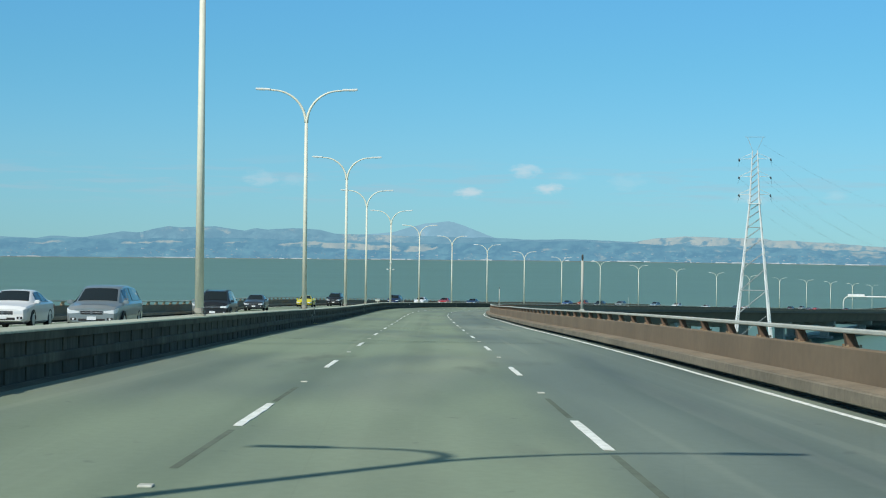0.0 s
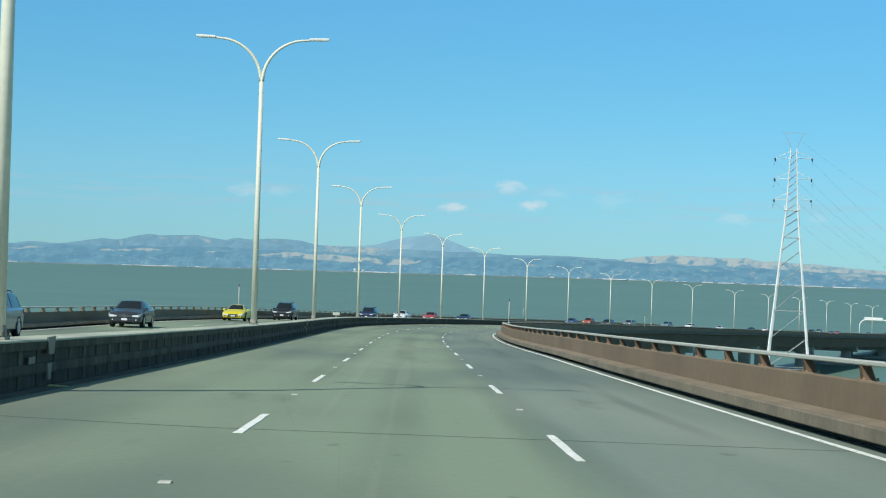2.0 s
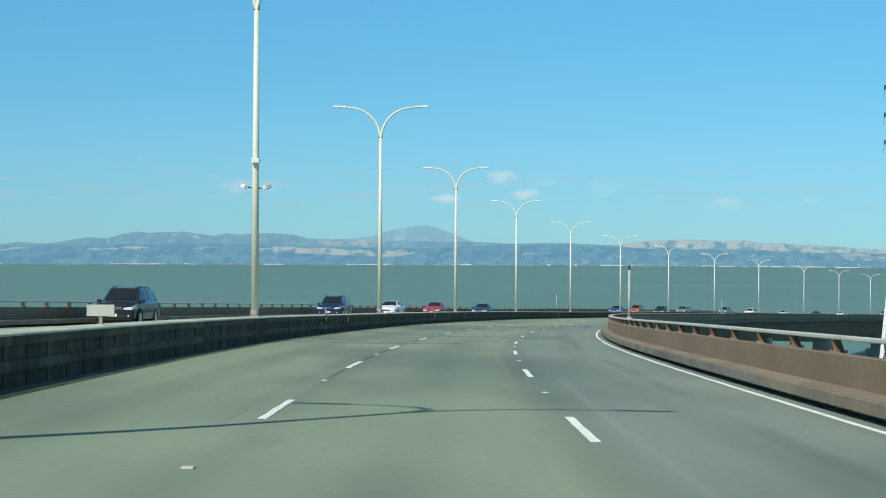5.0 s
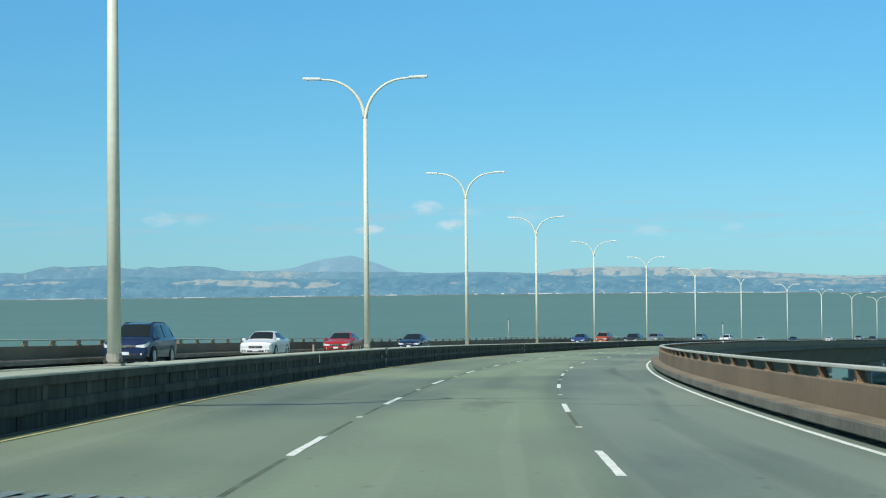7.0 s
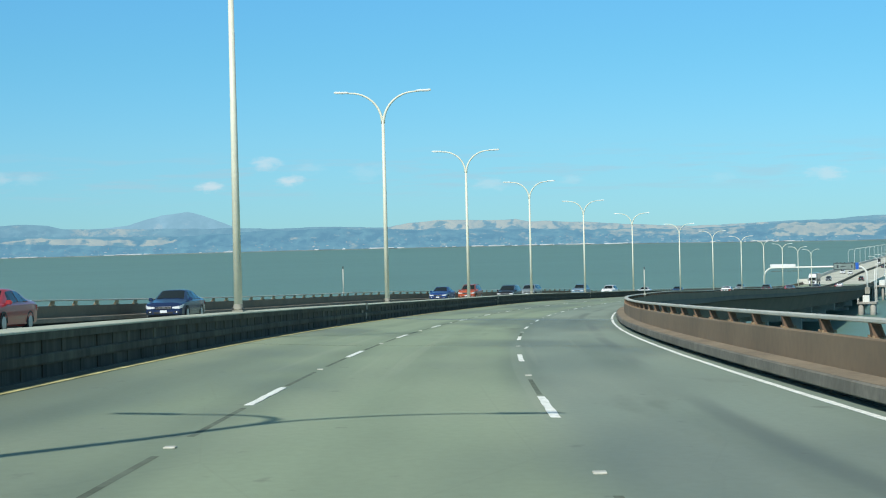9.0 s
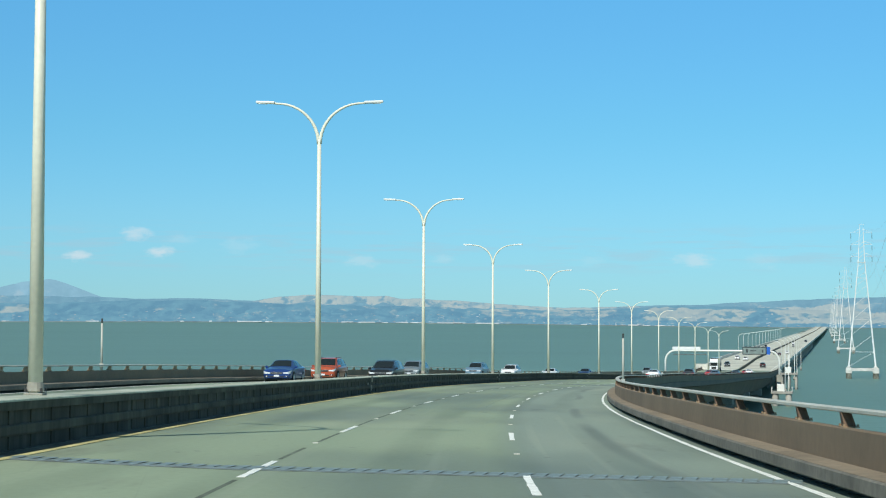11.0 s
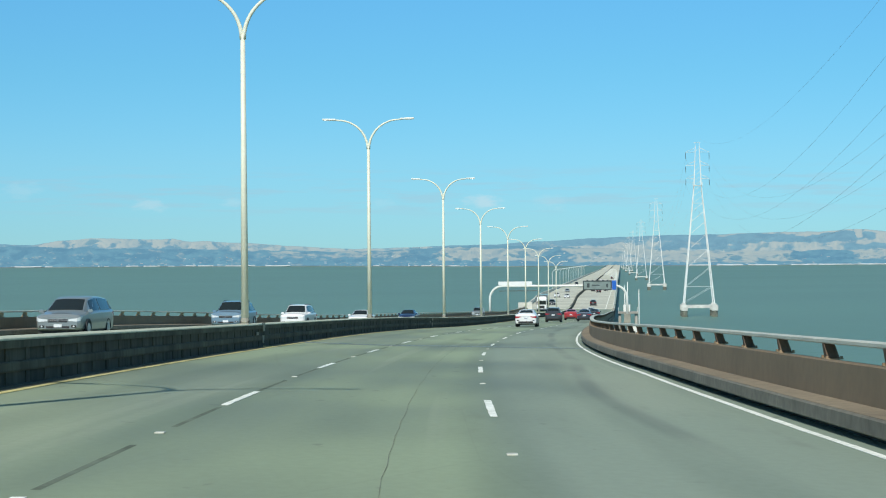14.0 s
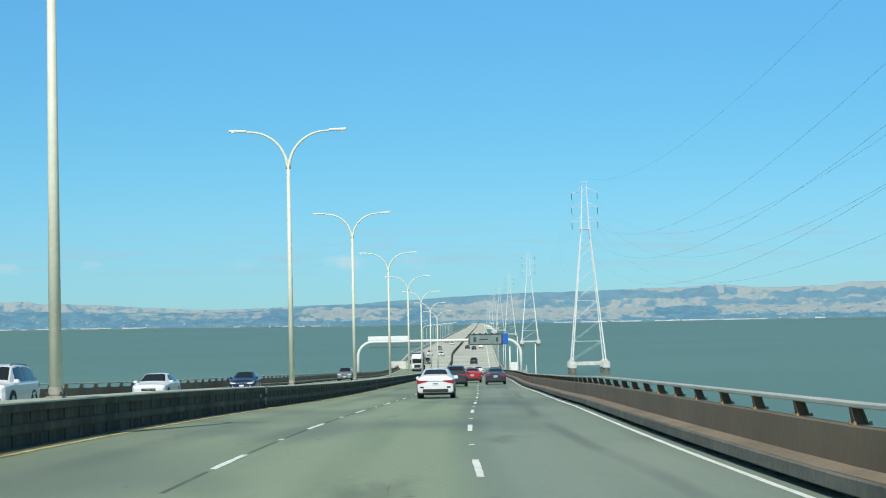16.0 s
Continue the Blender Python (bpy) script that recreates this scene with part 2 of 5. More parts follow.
def road_material():
    """Weathered concrete deck: lane-long wheel polish, cloudy stains and fine grain. UV: u across, v along, in metres."""
    m = bpy.data.materials.new("bridge_deck_concrete")
    m.use_nodes = True
    nt = m.node_tree
    p = nt.nodes["Principled BSDF"]
    p.inputs["Specular IOR Level"].default_value = 0.35
    uv = nt.nodes.new("ShaderNodeTexCoord")

    def noise_tex(scale, stretch, detail=5, rough=0.55):
        mp = nt.nodes.new("ShaderNodeMapping")
        mp.inputs["Scale"].default_value = stretch
        nt.links.new(uv.outputs["UV"], mp.inputs["Vector"])
        nz = nt.nodes.new("ShaderNodeTexNoise")
        nz.inputs["Scale"].default_value, nz.inputs["Detail"].default_value, nz.inputs["Roughness"].default_value = scale, detail, rough
        nt.links.new(mp.outputs[0], nz.inputs["Vector"])
        return nz.outputs["Fac"]

    def rng(src, a, b, lo, hi):
        g = nt.nodes.new("ShaderNodeMapRange")
        g.interpolation_type = "SMOOTHSTEP"
        for k, v in (("From Min", a), ("From Max", b), ("To Min", lo), ("To Max", hi)):
            g.inputs[k].default_value = v
        nt.links.new(src, g.inputs["Value"])
        return g.outputs[0]

    def mixc(fac, a, b, mode="MIX"):
        x = nt.nodes.new("ShaderNodeMix")
        x.data_type, x.blend_type = "RGBA", mode
        for key, v in (("Factor", fac), ("A", a), ("B", b)):
            if isinstance(v, (int, float)):
                x.inputs[key].default_value = v
            elif isinstance(v, tuple):
                x.inputs[key].default_value = (*v, 1)
            else:
                nt.links.new(v, x.inputs[key])
        return x.outputs["Result"]

    sep = nt.nodes.new("ShaderNodeSeparateXYZ")
    nt.links.new(uv.outputs["UV"], sep.inputs[0])
    # the outer lane is greyer asphalt-toned, the inner ones tan-green concrete
    lane = rng(sep.outputs["X"], 7.0, 7.9, 0, 1)
    base = mixc(lane, ROAD_A, ROAD_B)
    # the later spans are of a paler, warmer concrete
    base = mixc(rng(sep.outputs["Y"], 180, 290, 0, 1), base, mixc(1.0, base, (1.14, 1.13, 1.10), "MULTIPLY"))
    # long cloudy stains and wheel lines
    clouds = rng(noise_tex(0.14, (1.0, 0.28, 1), 3), 0.42, 0.64, 0, 1)
    base = mixc(clouds, base, mixc(0.58, base, (0.115, 0.135, 0.105)))
    pale = rng(noise_tex(0.3, (0.8, 0.12, 2), 3), 0.5, 0.72, 0, 1)
    base = mixc(pale, base, mixc(0.22, base, (0.42, 0.43, 0.32)))
    # tyre polish: four soft bands a carriageway side
    wv = nt.nodes.new("ShaderNodeMath")
    wv.operation = "MULTIPLY_ADD"
    wv.inputs[1].default_value, wv.inputs[2].default_value = 2 * math.pi / 1.785, 0.3
    nt.links.new(sep.outputs["X"], wv.inputs[0])
    sn = nt.nodes.new("ShaderNodeMath")
    sn.operation = "SINE"
    nt.links.new(wv.outputs[0], sn.inputs[0])
    streak = nt.nodes.new("ShaderNodeMath")
    streak.operation = "MULTIPLY"
    nt.links.new(rng(sn.outputs[0], -0.4, 1.0, 0, 1), streak.inputs[0])
    nt.links.new(rng(noise_tex(0.5, (0.6, 0.08, 3), 4), 0.35, 0.7, 0.1, 1), streak.inputs[1])
    base = mixc(streak.outputs[0], base, mixc(1.0, base, (0.78, 0.80, 0.80), "MULTIPLY"))
    # pale curved scrub marks, long and faint, and dark oil stains down the lane middles
    scrub = rng(noise_tex(1.0, (2.2, 0.025, 1), 2, 0.4), 0.62, 0.70, 0, 0.13)
    base = mixc(scrub, base, (0.40, 0.42, 0.32))
    oil = rng(noise_tex(0.45, (0.9, 0.16, 1), 4, 0.6), 0.60, 0.74, 0, 0.5)
    base = mixc(oil, base, (0.10, 0.115, 0.09))
    spots = rng(noise_tex(2.2, (1, 0.5, 1), 3), 0.66, 0.74, 0, 0.35)
    base = mixc(spots, base, (0.08, 0.085, 0.08))
    grain = rng(noise_tex(9.0, (1, 0.6, 1), 6), 0.3, 0.7, 0.97, 1.03)
    gx = nt.nodes.new("ShaderNodeCombineColor")
    for k in ("Red", "Green", "Blue"):
        nt.links.new(grain, gx.inputs[k])
    base = mixc(1.0, base, gx.outputs[0], "MULTIPLY")
    # a long dark tyre band near the outer edge through the bend
    band = nt.nodes.new("ShaderNodeMath")
    band.operation = "MULTIPLY_ADD"
    band.inputs[1].default_value = 1.0
    nt.links.new(sep.outputs["X"], band.inputs[0])
    nt.links.new(rng(noise_tex(0.02, (0.0, 1.0, 1), 2), 0.3, 0.7, -10.1, -9.3), band.inputs[2])
    away = nt.nodes.new("ShaderNodeMath")
    away.operation = "ABSOLUTE"
    nt.links.new(band.outputs[0], away.inputs[0])
    tyre = nt.nodes.new("ShaderNodeMath")
    tyre.operation = "MULTIPLY"
    nt.links.new(rng(away.outputs[0], 0.05, 0.26, 0.42, 0.0), tyre.inputs[0])
    nt.links.new(rng(noise_tex(0.10, (1, 0.5, 5), 3), 0.40, 0.58, 0.0, 1.0), tyre.inputs[1])
    base = mixc(tyre.outputs[0], base, (0.09, 0.11, 0.105))
    # hairline cracks
    vo = nt.nodes.new("ShaderNodeTexVoronoi")
    vo.feature = "DISTANCE_TO_EDGE"
    vo.inputs["Scale"].default_value = 0.22
    mp = nt.nodes.new("ShaderNodeMapping")
    mp.inputs["Scale"].default_value = (1.4, 0.35, 1)
    nt.links.new(uv.outputs["UV"], mp.inputs["Vector"])
    nt.links.new(mp.outputs[0], vo.inputs["Vector"])
    crack = rng(vo.outputs["Distance"], 0.0, 0.004, 0.06, 0)
    base = mixc(crack, base, (0.07, 0.072, 0.068))
    nt.links.new(base, p.inputs["Base Color"])
    nt.links.new(rng(clouds, 0, 1, 0.82, 0.62), p.inputs["Roughness"])
    bp = nt.nodes.new("ShaderNodeBump")
    bp.inputs["Strength"].default_value, bp.inputs["Distance"].default_value = 0.12, 0.01
    nt.links.new(noise_tex(30, (1, 1, 1), 4), bp.inputs["Height"])
    nt.links.new(bp.outputs[0], p.inputs["Normal"])
    return m


ROAD_A, ROAD_B = (0.239, 0.297, 0.202), (0.212, 0.262, 0.212)
M_ROAD = road_material()


def water_material():
    m = bpy.data.materials.new("bay_water")
    m.use_nodes = True
    nt = m.node_tree
    p = nt.nodes["Principled BSDF"]
    p.inputs["Base Color"].default_value = (*WATER, 1)
    p.inputs["Roughness"].default_value = 0.45
    p.inputs["Specular IOR Level"].default_value = 0.25
    tc = nt.nodes.new("ShaderNodeTexCoord")
    nz = nt.nodes.new("ShaderNodeTexNoise")
    nz.inputs["Scale"].default_value, nz.inputs["Detail"].default_value = 0.35, 6
    mp = nt.nodes.new("ShaderNodeMapping")
    mp.inputs["Rotation"].default_value = (0, 0, radians(-30))
    mp.inputs["Scale"].default_value = (0.35, 1, 1)
    nt.links.new(tc.outputs["Object"], mp.inputs["Vector"])
    nt.links.new(mp.outputs[0], nz.inputs["Vector"])
    bp = nt.nodes.new("ShaderNodeBump")
    bp.inputs["Strength"].default_value, bp.inputs["Distance"].default_value = 0.5, 0.6
    nt.links.new(nz.outputs["Fac"], bp.inputs["Height"])
    nt.links.new(bp.outputs[0], p.inputs["Normal"])
    n2 = nt.nodes.new("ShaderNodeTexNoise")
    n2.inputs["Scale"].default_value, n2.inputs["Detail"].default_value = 0.006, 4
    nt.links.new(mp.outputs[0], n2.inputs["Vector"])
    mx = nt.nodes.new("ShaderNodeMix")
    mx.data_type = "RGBA"
    mx.inputs["A"].default_value = (*[c * 0.86 for c in WATER], 1)
    mx.inputs["B"].default_value = (*[c * 1.14 for c in WATER], 1)
    nt.links.new(n2.outputs["Fac"], mx.inputs["Factor"])
    nt.links.new(mx.outputs["Result"], p.inputs["Base Color"])
    return m


WATER = (0.120, 0.210, 0.163)
M_WATER = water_material()


def hill_material(name, wood, grass, haze, amount):
    """Distant hills: woods and dry grass by the mesh's own cover, with blue air haze painted on as emission."""
    m = bpy.data.materials.new(name)
    m.use_nodes = True
    nt = m.node_tree
    p = nt.nodes["Principled BSDF"]
    p.inputs["Roughness"].default_value = 1.0
    p.inputs["Specular IOR Level"].default_value = 0.0
    tc = nt.nodes.new("ShaderNodeTexCoord")
    nz = nt.nodes.new("ShaderNodeTexNoise")
    nz.inputs["Scale"].default_value, nz.inputs["Detail"].default_value, nz.inputs["Roughness"].default_value = 0.05, 6, 0.75
    mp = nt.nodes.new("ShaderNodeMapping")
    mp.inputs["Scale"].default_value = (0.7, 0.7, 1.3)
    nt.links.new(tc.outputs["Object"], mp.inputs["Vector"])
    nt.links.new(mp.outputs[0], nz.inputs["Vector"])
    at = nt.nodes.new("ShaderNodeAttribute")
    at.attribute_name = "cover"
    ad = nt.nodes.new("ShaderNodeMath")
    ad.operation = "MULTIPLY_ADD"
    ad.inputs[1].default_value = 1.5
    n2 = nt.nodes.new("ShaderNodeTexNoise")
    n2.inputs["Scale"].default_value, n2.inputs["Detail"].default_value, n2.inputs["Roughness"].default_value = 0.28, 4, 0.7
    nt.links.new(mp.outputs[0], n2.inputs["Vector"])
    both = nt.nodes.new("ShaderNodeMix")
    both.inputs["Factor"].default_value = 0.36
    nt.links.new(nz.outputs["Fac"], both.inputs["A"])
    nt.links.new(n2.outputs["Fac"], both.inputs["B"])
    nt.links.new(both.outputs["Result"], ad.inputs[0])
    nt.links.new(at.outputs["Fac"], ad.inputs[2])
    rg = nt.nodes.new("ShaderNodeMapRange")
    rg.interpolation_type = "SMOOTHSTEP"
    rg.inputs["From Min"].default_value, rg.inputs["From Max"].default_value = 0.84, 1.26
    nt.links.new(ad.outputs[0], rg.inputs["Value"])
    # the woods themselves: dark groves and paler scrub
    n3 = nt.nodes.new("ShaderNodeTexNoise")
    n3.inputs["Scale"].default_value, n3.inputs["Detail"].default_value, n3.inputs["Roughness"].default_value = 0.032, 4, 0.62
    nt.links.new(mp.outputs[0], n3.inputs["Vector"])
    r3 = nt.nodes.new("ShaderNodeMapRange")
    r3.inputs["From Min"].default_value, r3.inputs["From Max"].default_value = 0.38, 0.66
    nt.links.new(n3.outputs["Fac"], r3.inputs["Value"])
    woods = nt.nodes.new("ShaderNodeMix")
    woods.data_type = "RGBA"
    woods.inputs["A"].default_value, woods.inputs["B"].default_value = (wood[0] * 0.4, wood[1] * 0.4, wood[2] * 0.5, 1), (wood[0] * 1.9, wood[1] * 1.7, wood[2] * 1.6, 1)
    nt.links.new(r3.outputs[0], woods.inputs["Factor"])
    mx = nt.nodes.new("ShaderNodeMix")
    mx.data_type = "RGBA"
    mx.inputs["B"].default_value = (*grass, 1)
    nt.links.new(woods.outputs["Result"], mx.inputs["A"])
    nt.links.new(rg.outputs[0], mx.inputs["Factor"])
    nt.links.new(mx.outputs["Result"], p.inputs["Base Color"])
    # the slopes glow faintly in the haze colour, in place of real air
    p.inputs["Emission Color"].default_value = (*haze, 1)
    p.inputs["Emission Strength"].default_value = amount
    return m


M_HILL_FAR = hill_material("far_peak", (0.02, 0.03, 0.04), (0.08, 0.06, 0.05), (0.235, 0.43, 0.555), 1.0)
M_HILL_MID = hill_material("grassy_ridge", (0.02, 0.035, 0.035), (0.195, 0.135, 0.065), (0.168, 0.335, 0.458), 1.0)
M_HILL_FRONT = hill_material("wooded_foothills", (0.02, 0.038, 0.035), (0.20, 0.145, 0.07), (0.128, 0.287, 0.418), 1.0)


# ---- mesh helpers ----
def link(name, bm, material=None, parent=None, label="", smooth=False):
    me = bpy.data.meshes.new(name)
    bm.normal_update()
    bm.to_mesh(me)
    bm.free()
    if smooth:
        for f in me.polygons:
            f.use_smooth = True
    if material is not None:
        me.materials.append(material)
    ob = new(name, me)
    if parent is not None:
        ob.parent = parent
    if label:
        ob["label"] = label
    return ob


def part(name, bm, material, parent, label="", smooth=False):
    return link(name, bm, material, parent, label, smooth)


def share(name, me, parent, m):
    """Another object on the same mesh, under a thing."""
    ob = new(name, me)
    ob.parent = parent
    ob.matrix_basis = m
    return ob


def thing(name, m, label, category, group="", kind=""):
    ob = new(name)
    ob.empty_display_size = 0.3
    ob.matrix_world = m
    return tagged(ob, label, category, group, kind)


def add_box(bm, x0, x1, y0, y1, z0, z1, bevel=0.0):
    vs = bmesh.ops.create_cube(bm, size=1, matrix=Matrix.Translation(((x0 + x1) / 2, (y0 + y1) / 2, (z0 + z1) / 2)) @ Matrix.Diagonal((x1 - x0, y1 - y0, z1 - z0, 1)))["verts"]
    if bevel:
        es = list({e for v in vs for e in v.link_edges})
        bmesh.ops.bevel(bm, geom=es, offset=bevel, segments=2, affect="EDGES", profile=0.5)
    return bm


def box(x0, x1, y0, y1, z0, z1, bevel=0.0):
    return add_box(bmesh.new(), x0, x1, y0, y1, z0, z1, bevel)


def add_tube(bm, pts, radii, n=10, caps=True):
    """A round tube along points; radii one number or one for each point."""
    pts = [Vector(p) for p in pts]
    if isinstance(radii, (int, float)):
        radii = [radii] * len(pts)
    rings = []
    side = None
    for i, p in enumerate(pts):
        d = (pts[min(i + 1, len(pts) - 1)] - pts[max(i - 1, 0)]).normalized()
        if side is None:
            side = d.cross(Vector((0, 0, 1)) if abs(d.z) < 0.9 else Vector((1, 0, 0))).normalized()
        side = (side - d * side.dot(d)).normalized()
        up = d.cross(side)
        rings.append([bm.verts.new(p + (side * math.cos(2 * math.pi * k / n) + up * math.sin(2 * math.pi * k / n)) * radii[i]) for k in range(n)])
    for r0, r1 in zip(rings, rings[1:]):
        for k in range(n):
            bm.faces.new((r0[k], r0[(k + 1) % n], r1[(k + 1) % n], r1[k]))
    if caps:
        bm.faces.new(rings[0][::-1])
        bm.faces.new(rings[-1])
    return bm


def tube(pts, radii, n=10, caps=True):
    return add_tube(bmesh.new(), pts, radii, n, caps)


# ---- the line of the bridge: s metres along the median, o metres to the right of it ----
KNOT = 40.0
BEND = (0.95, -1.08, 1.0, -0.22, 10.2, 13.19, 13.4, 13.06, 14.16, 10.64, 15.49, 10.02, 16.32, 0.38, -2.16, 2.8, -1.04, 0.0)      # 1e-4 per metre, from s = -40
FALL = (-2.74, -2.68, -2.93, -2.66, -2.22, -2.84, -2.73, -2.79, -3.00, -2.82, -2.56, -3.02, -2.72, -3.46, -2.93, -2.74, -2.7, -2.8, -2.9, -2.9, -1.5, -0.3, 0.0)
GRID = np.arange(-120.0, 5200.0, 2.0)
_bend = np.interp(GRID, -40 + KNOT * np.arange(len(BEND)), np.array(BEND) * 1e-4)
_fall = np.interp(GRID, -40 + KNOT * np.arange(len(FALL)), np.array(FALL) * 1e-2)


def _run(v):
    c = np.concatenate([[0], np.cumsum(v[1:] + v[:-1])])
    return c - c[60]


_head = radians(-0.4206) + _run(_bend)
_x, _y, _z = _run(np.sin(_head)), _run(np.cos(_head)), _run(_fall) + 0.002 * np.maximum(0, GRID - 2700)
_bank = 0.0063 + 12.0 * _bend


def on(s, o=0.0, h=0.0):
    """World place of a point s along, o to the right of the median and h over the deck."""
    th = np.interp(s, GRID, _head)
    if 0.4 <= o <= 2.6:     # the inner lane is a little crowned beside the median on the middle spans
        h += 0.05 * np.interp(s, (115, 155, 200, 238), (0, 1, 1, 0)) * (1 - (o - 0.4) / 2.2)
    return Vector((np.interp(s, GRID, _x) + o * math.cos(th), np.interp(s, GRID, _y) - o * math.sin(th),
                   np.interp(s, GRID, _z) - o * np.interp(s, GRID, _bank) + h))


def there(s, o=0.0, h=0.0, turn=0.0, level=True):
    """Pose of a thing on the deck whose +y runs along the bridge."""
    p = on(s, o, h)
    th = math.degrees(np.interp(s, GRID, _head))
    rx = 0 if level else math.degrees(math.atan(np.interp(s, GRID, _fall)))
    if abs(turn) > 90:
        rx = -rx
    return pose(*p, rx, 0, -th + turn)


def sweep(profile, s0, s1, step=4.0, closed=True, uv=False, bm=None):
    """A strip with the cross-section (o, h) run along the bridge."""
    bm = bm or bmesh.new()
    lay = bm.loops.layers.uv.verify() if uv else None
    n = max(1, int(math.ceil((s1 - s0) / step)))
    ss = [s0 + (s1 - s0) * i / n for i in range(n + 1)]
    rings = [[bm.verts.new(on(s, o, h)) for o, h in profile] for s in ss]
    k = len(profile)
    for i in range(n):
        for j in range(k if closed else k - 1):
            j2 = (j + 1) % k
            f = bm.faces.new((rings[i][j], rings[i][j2], rings[i + 1][j2], rings[i + 1][j]))
            if uv:
                for lp, (jj, ii) in zip(f.loops, ((j, i), (j2, i), (j2, i + 1), (j, i + 1))):
                    lp[lay].uv = (profile[jj][0], ss[ii])
    if closed:
        bm.faces.new(rings[0])
        bm.faces.new(rings[-1][::-1])
    return bm


# ---- water and distance ----
SEA = -26.9
HUB = Vector((22, 262, 0))     # middle of the drive


# where the drive is when each bearing is mostly in view, and the far shore's height from there in degrees
VIEW_A = (-180.0, -40.0, -15.0, -5.0, 5.0, 12.0, 16.0, 22.0, 30.0, 40.0, 180.0)
VIEW_X = (30.0, 5.7, 5.7, 6.3, 7.0, 15.0, 23.0, 35.0, 46.0, 60.0, 30.0)
VIEW_Y = (200.0, 20.0, 20.0, 60.0, 100.0, 200.0, 246.0, 315.0, 348.0, 390.0, 200.0)
VIEW_Z = (-5.0, 0.7, 0.7, -0.4, -1.5, -4.5, -5.7, -7.6, -8.6, -9.8, -5.0)
SHORE_E = (-0.19, -0.21, -0.21, -0.18, -0.14, -0.12, -0.13, -0.17, -0.19, -0.19, -0.19)


def seen(a, d, e):
    """A place at bearing a, d metres away and e degrees over the level, from where that bearing is in view."""
    ex, ey, ez = (float(np.interp(a, VIEW_A, v)) for v in (VIEW_X, VIEW_Y, VIEW_Z))
    return Vector((ex + d * math.sin(radians(a)), ey + d * math.cos(radians(a)), ez + d * math.tan(radians(e))))


def shore(a):
    return float(np.interp(a, VIEW_A, SHORE_E))


def build_water():
    bm = bmesh.new()
    n = 180
    rings = [[bm.verts.new((HUB.x, HUB.y, SEA))]]
    for d in (1200, 2500, 4300):
        ring = []
        for i in range(n):
            a = -180 + 360 * i / n
            p = seen(a, d, shore(a) - 0.006)
            if d < 4000:
                p.z = SEA
            ring.append(bm.verts.new(p))
        rings.append(ring)
    for i in range(n):
        bm.faces.new((rings[0][0], rings[1][(i + 1) % n], rings[1][i]))
        for r0, r1 in zip(rings[1:], rings[2:]):
            bm.faces.new((r0[i], r0[(i + 1) % n], r1[(i + 1) % n], r1[i]))
    tagged(link("water", bm, M_WATER, smooth=True), "wide grey-green bay water with small wind ripples", "water", kind="structure")


build_water()

# outlines of the ranges as degrees clockwise from +y and degrees over the horizon
PEAK = ((-4.0, 0.19), (-3.0, 0.67), (-1.75, 0.775), (-1.15, 0.945), (-0.75, 1.04), (-0.6, 1.10), (0.0, 1.165), (0.25, 1.185), (0.5, 1.14), (0.78, 1.06), (1.35, 0.84), (2.0, 0.60), (3.06, 0.19))
RIDGE = ((-32.0, 0.62), (-20.9, 0.50), (-15.0, 0.46), (-13.67, 0.42), (-13.2, 0.50), (-12.1, 0.465), (-11.7, 0.535), (-11.24, 0.63), (-10.87, 0.695), (-10.4, 0.66), (-9.68, 0.82), (-9.36, 0.885), (-8.93, 0.845),
         (-7.81, 0.905), (-7.24, 0.83), (-6.77, 0.775), (-6.39, 0.86), (-6.0, 0.82), (-5.15, 0.885), (-4.67, 0.866), (-4.19, 0.825), (-3.7, 0.71), (-3.1, 0.70), (-1.0, 0.66), (1.9, 0.64), (3.3, 0.585),
         (5.1, 0.62), (6.75, 0.56), (7.6, 0.71), (8.8, 0.775), (10.4, 0.76), (11.18, 0.78), (11.6, 0.69), (12.33, 0.70), (13.0, 0.655), (13.9, 0.61), (15.7, 0.495), (17.2, 0.44), (18.1, 0.443), (19.1, 0.485), (20.6, 0.538), (22.1, 0.572),
         (23.1, 0.648), (24.2, 0.68), (25.4, 0.76), (27.5, 0.83), (29.16, 0.843), (31.1, 0.895), (32.9, 0.92), (34.1, 0.99), (35.4, 0.868), (38.0, 0.88), (38.5, 1.0), (39.75, 0.97), (44.0, 0.95), (62.0, 0.86))
FOOT = ((-32.0, 0.38), (-14.3, 0.40), (-10.5, 0.44), (-6.7, 0.52), (-3.8, 0.46), (0, 0.40), (2.5, 0.52), (4.8, 0.55), (6.8, 0.50), (8.6, 0.46), (11.0, 0.44), (13.4, 0.40), (17.2, 0.34), (19.0, 0.40), (21.0, 0.52),
        (23.5, 0.50), (25.8, 0.40), (29.7, 0.28), (33.5, 0.30), (38.3, 0.26), (62.0, 0.30))
# cover: bearing from, to, height share from, to, amount (grass above nought, woods below)
FIELDS_RIDGE = ((-11.2, -7.4, 0.84, 1.1, 0.14), (-6.4, -4.4, 0.9, 1.1, 0.12), (-3.6, -0.8, 0.5, 1.1, 0.30), (6.8, 13.8, 0.66, 1.2, 0.52), (13.8, 19.9, 0.45, 1.2, 0.42), (22.6, 62.0, 0.0, 1.2, 0.52), (29.6, 34.3, 0.68, 0.92, -1.0), (36.0, 39.8, 0.60, 0.80, -0.95), (34.6, 62.0, 0.82, 1.3, 0.3),
                (33.5, 37.0, 0.45, 0.6, -0.55), (27.5, 29.8, 0.5, 0.7, -0.5), (19.9, 29.7, 0.72, 1.2, -0.5), (37.5, 39.0, 0.40, 0.52, -0.5))
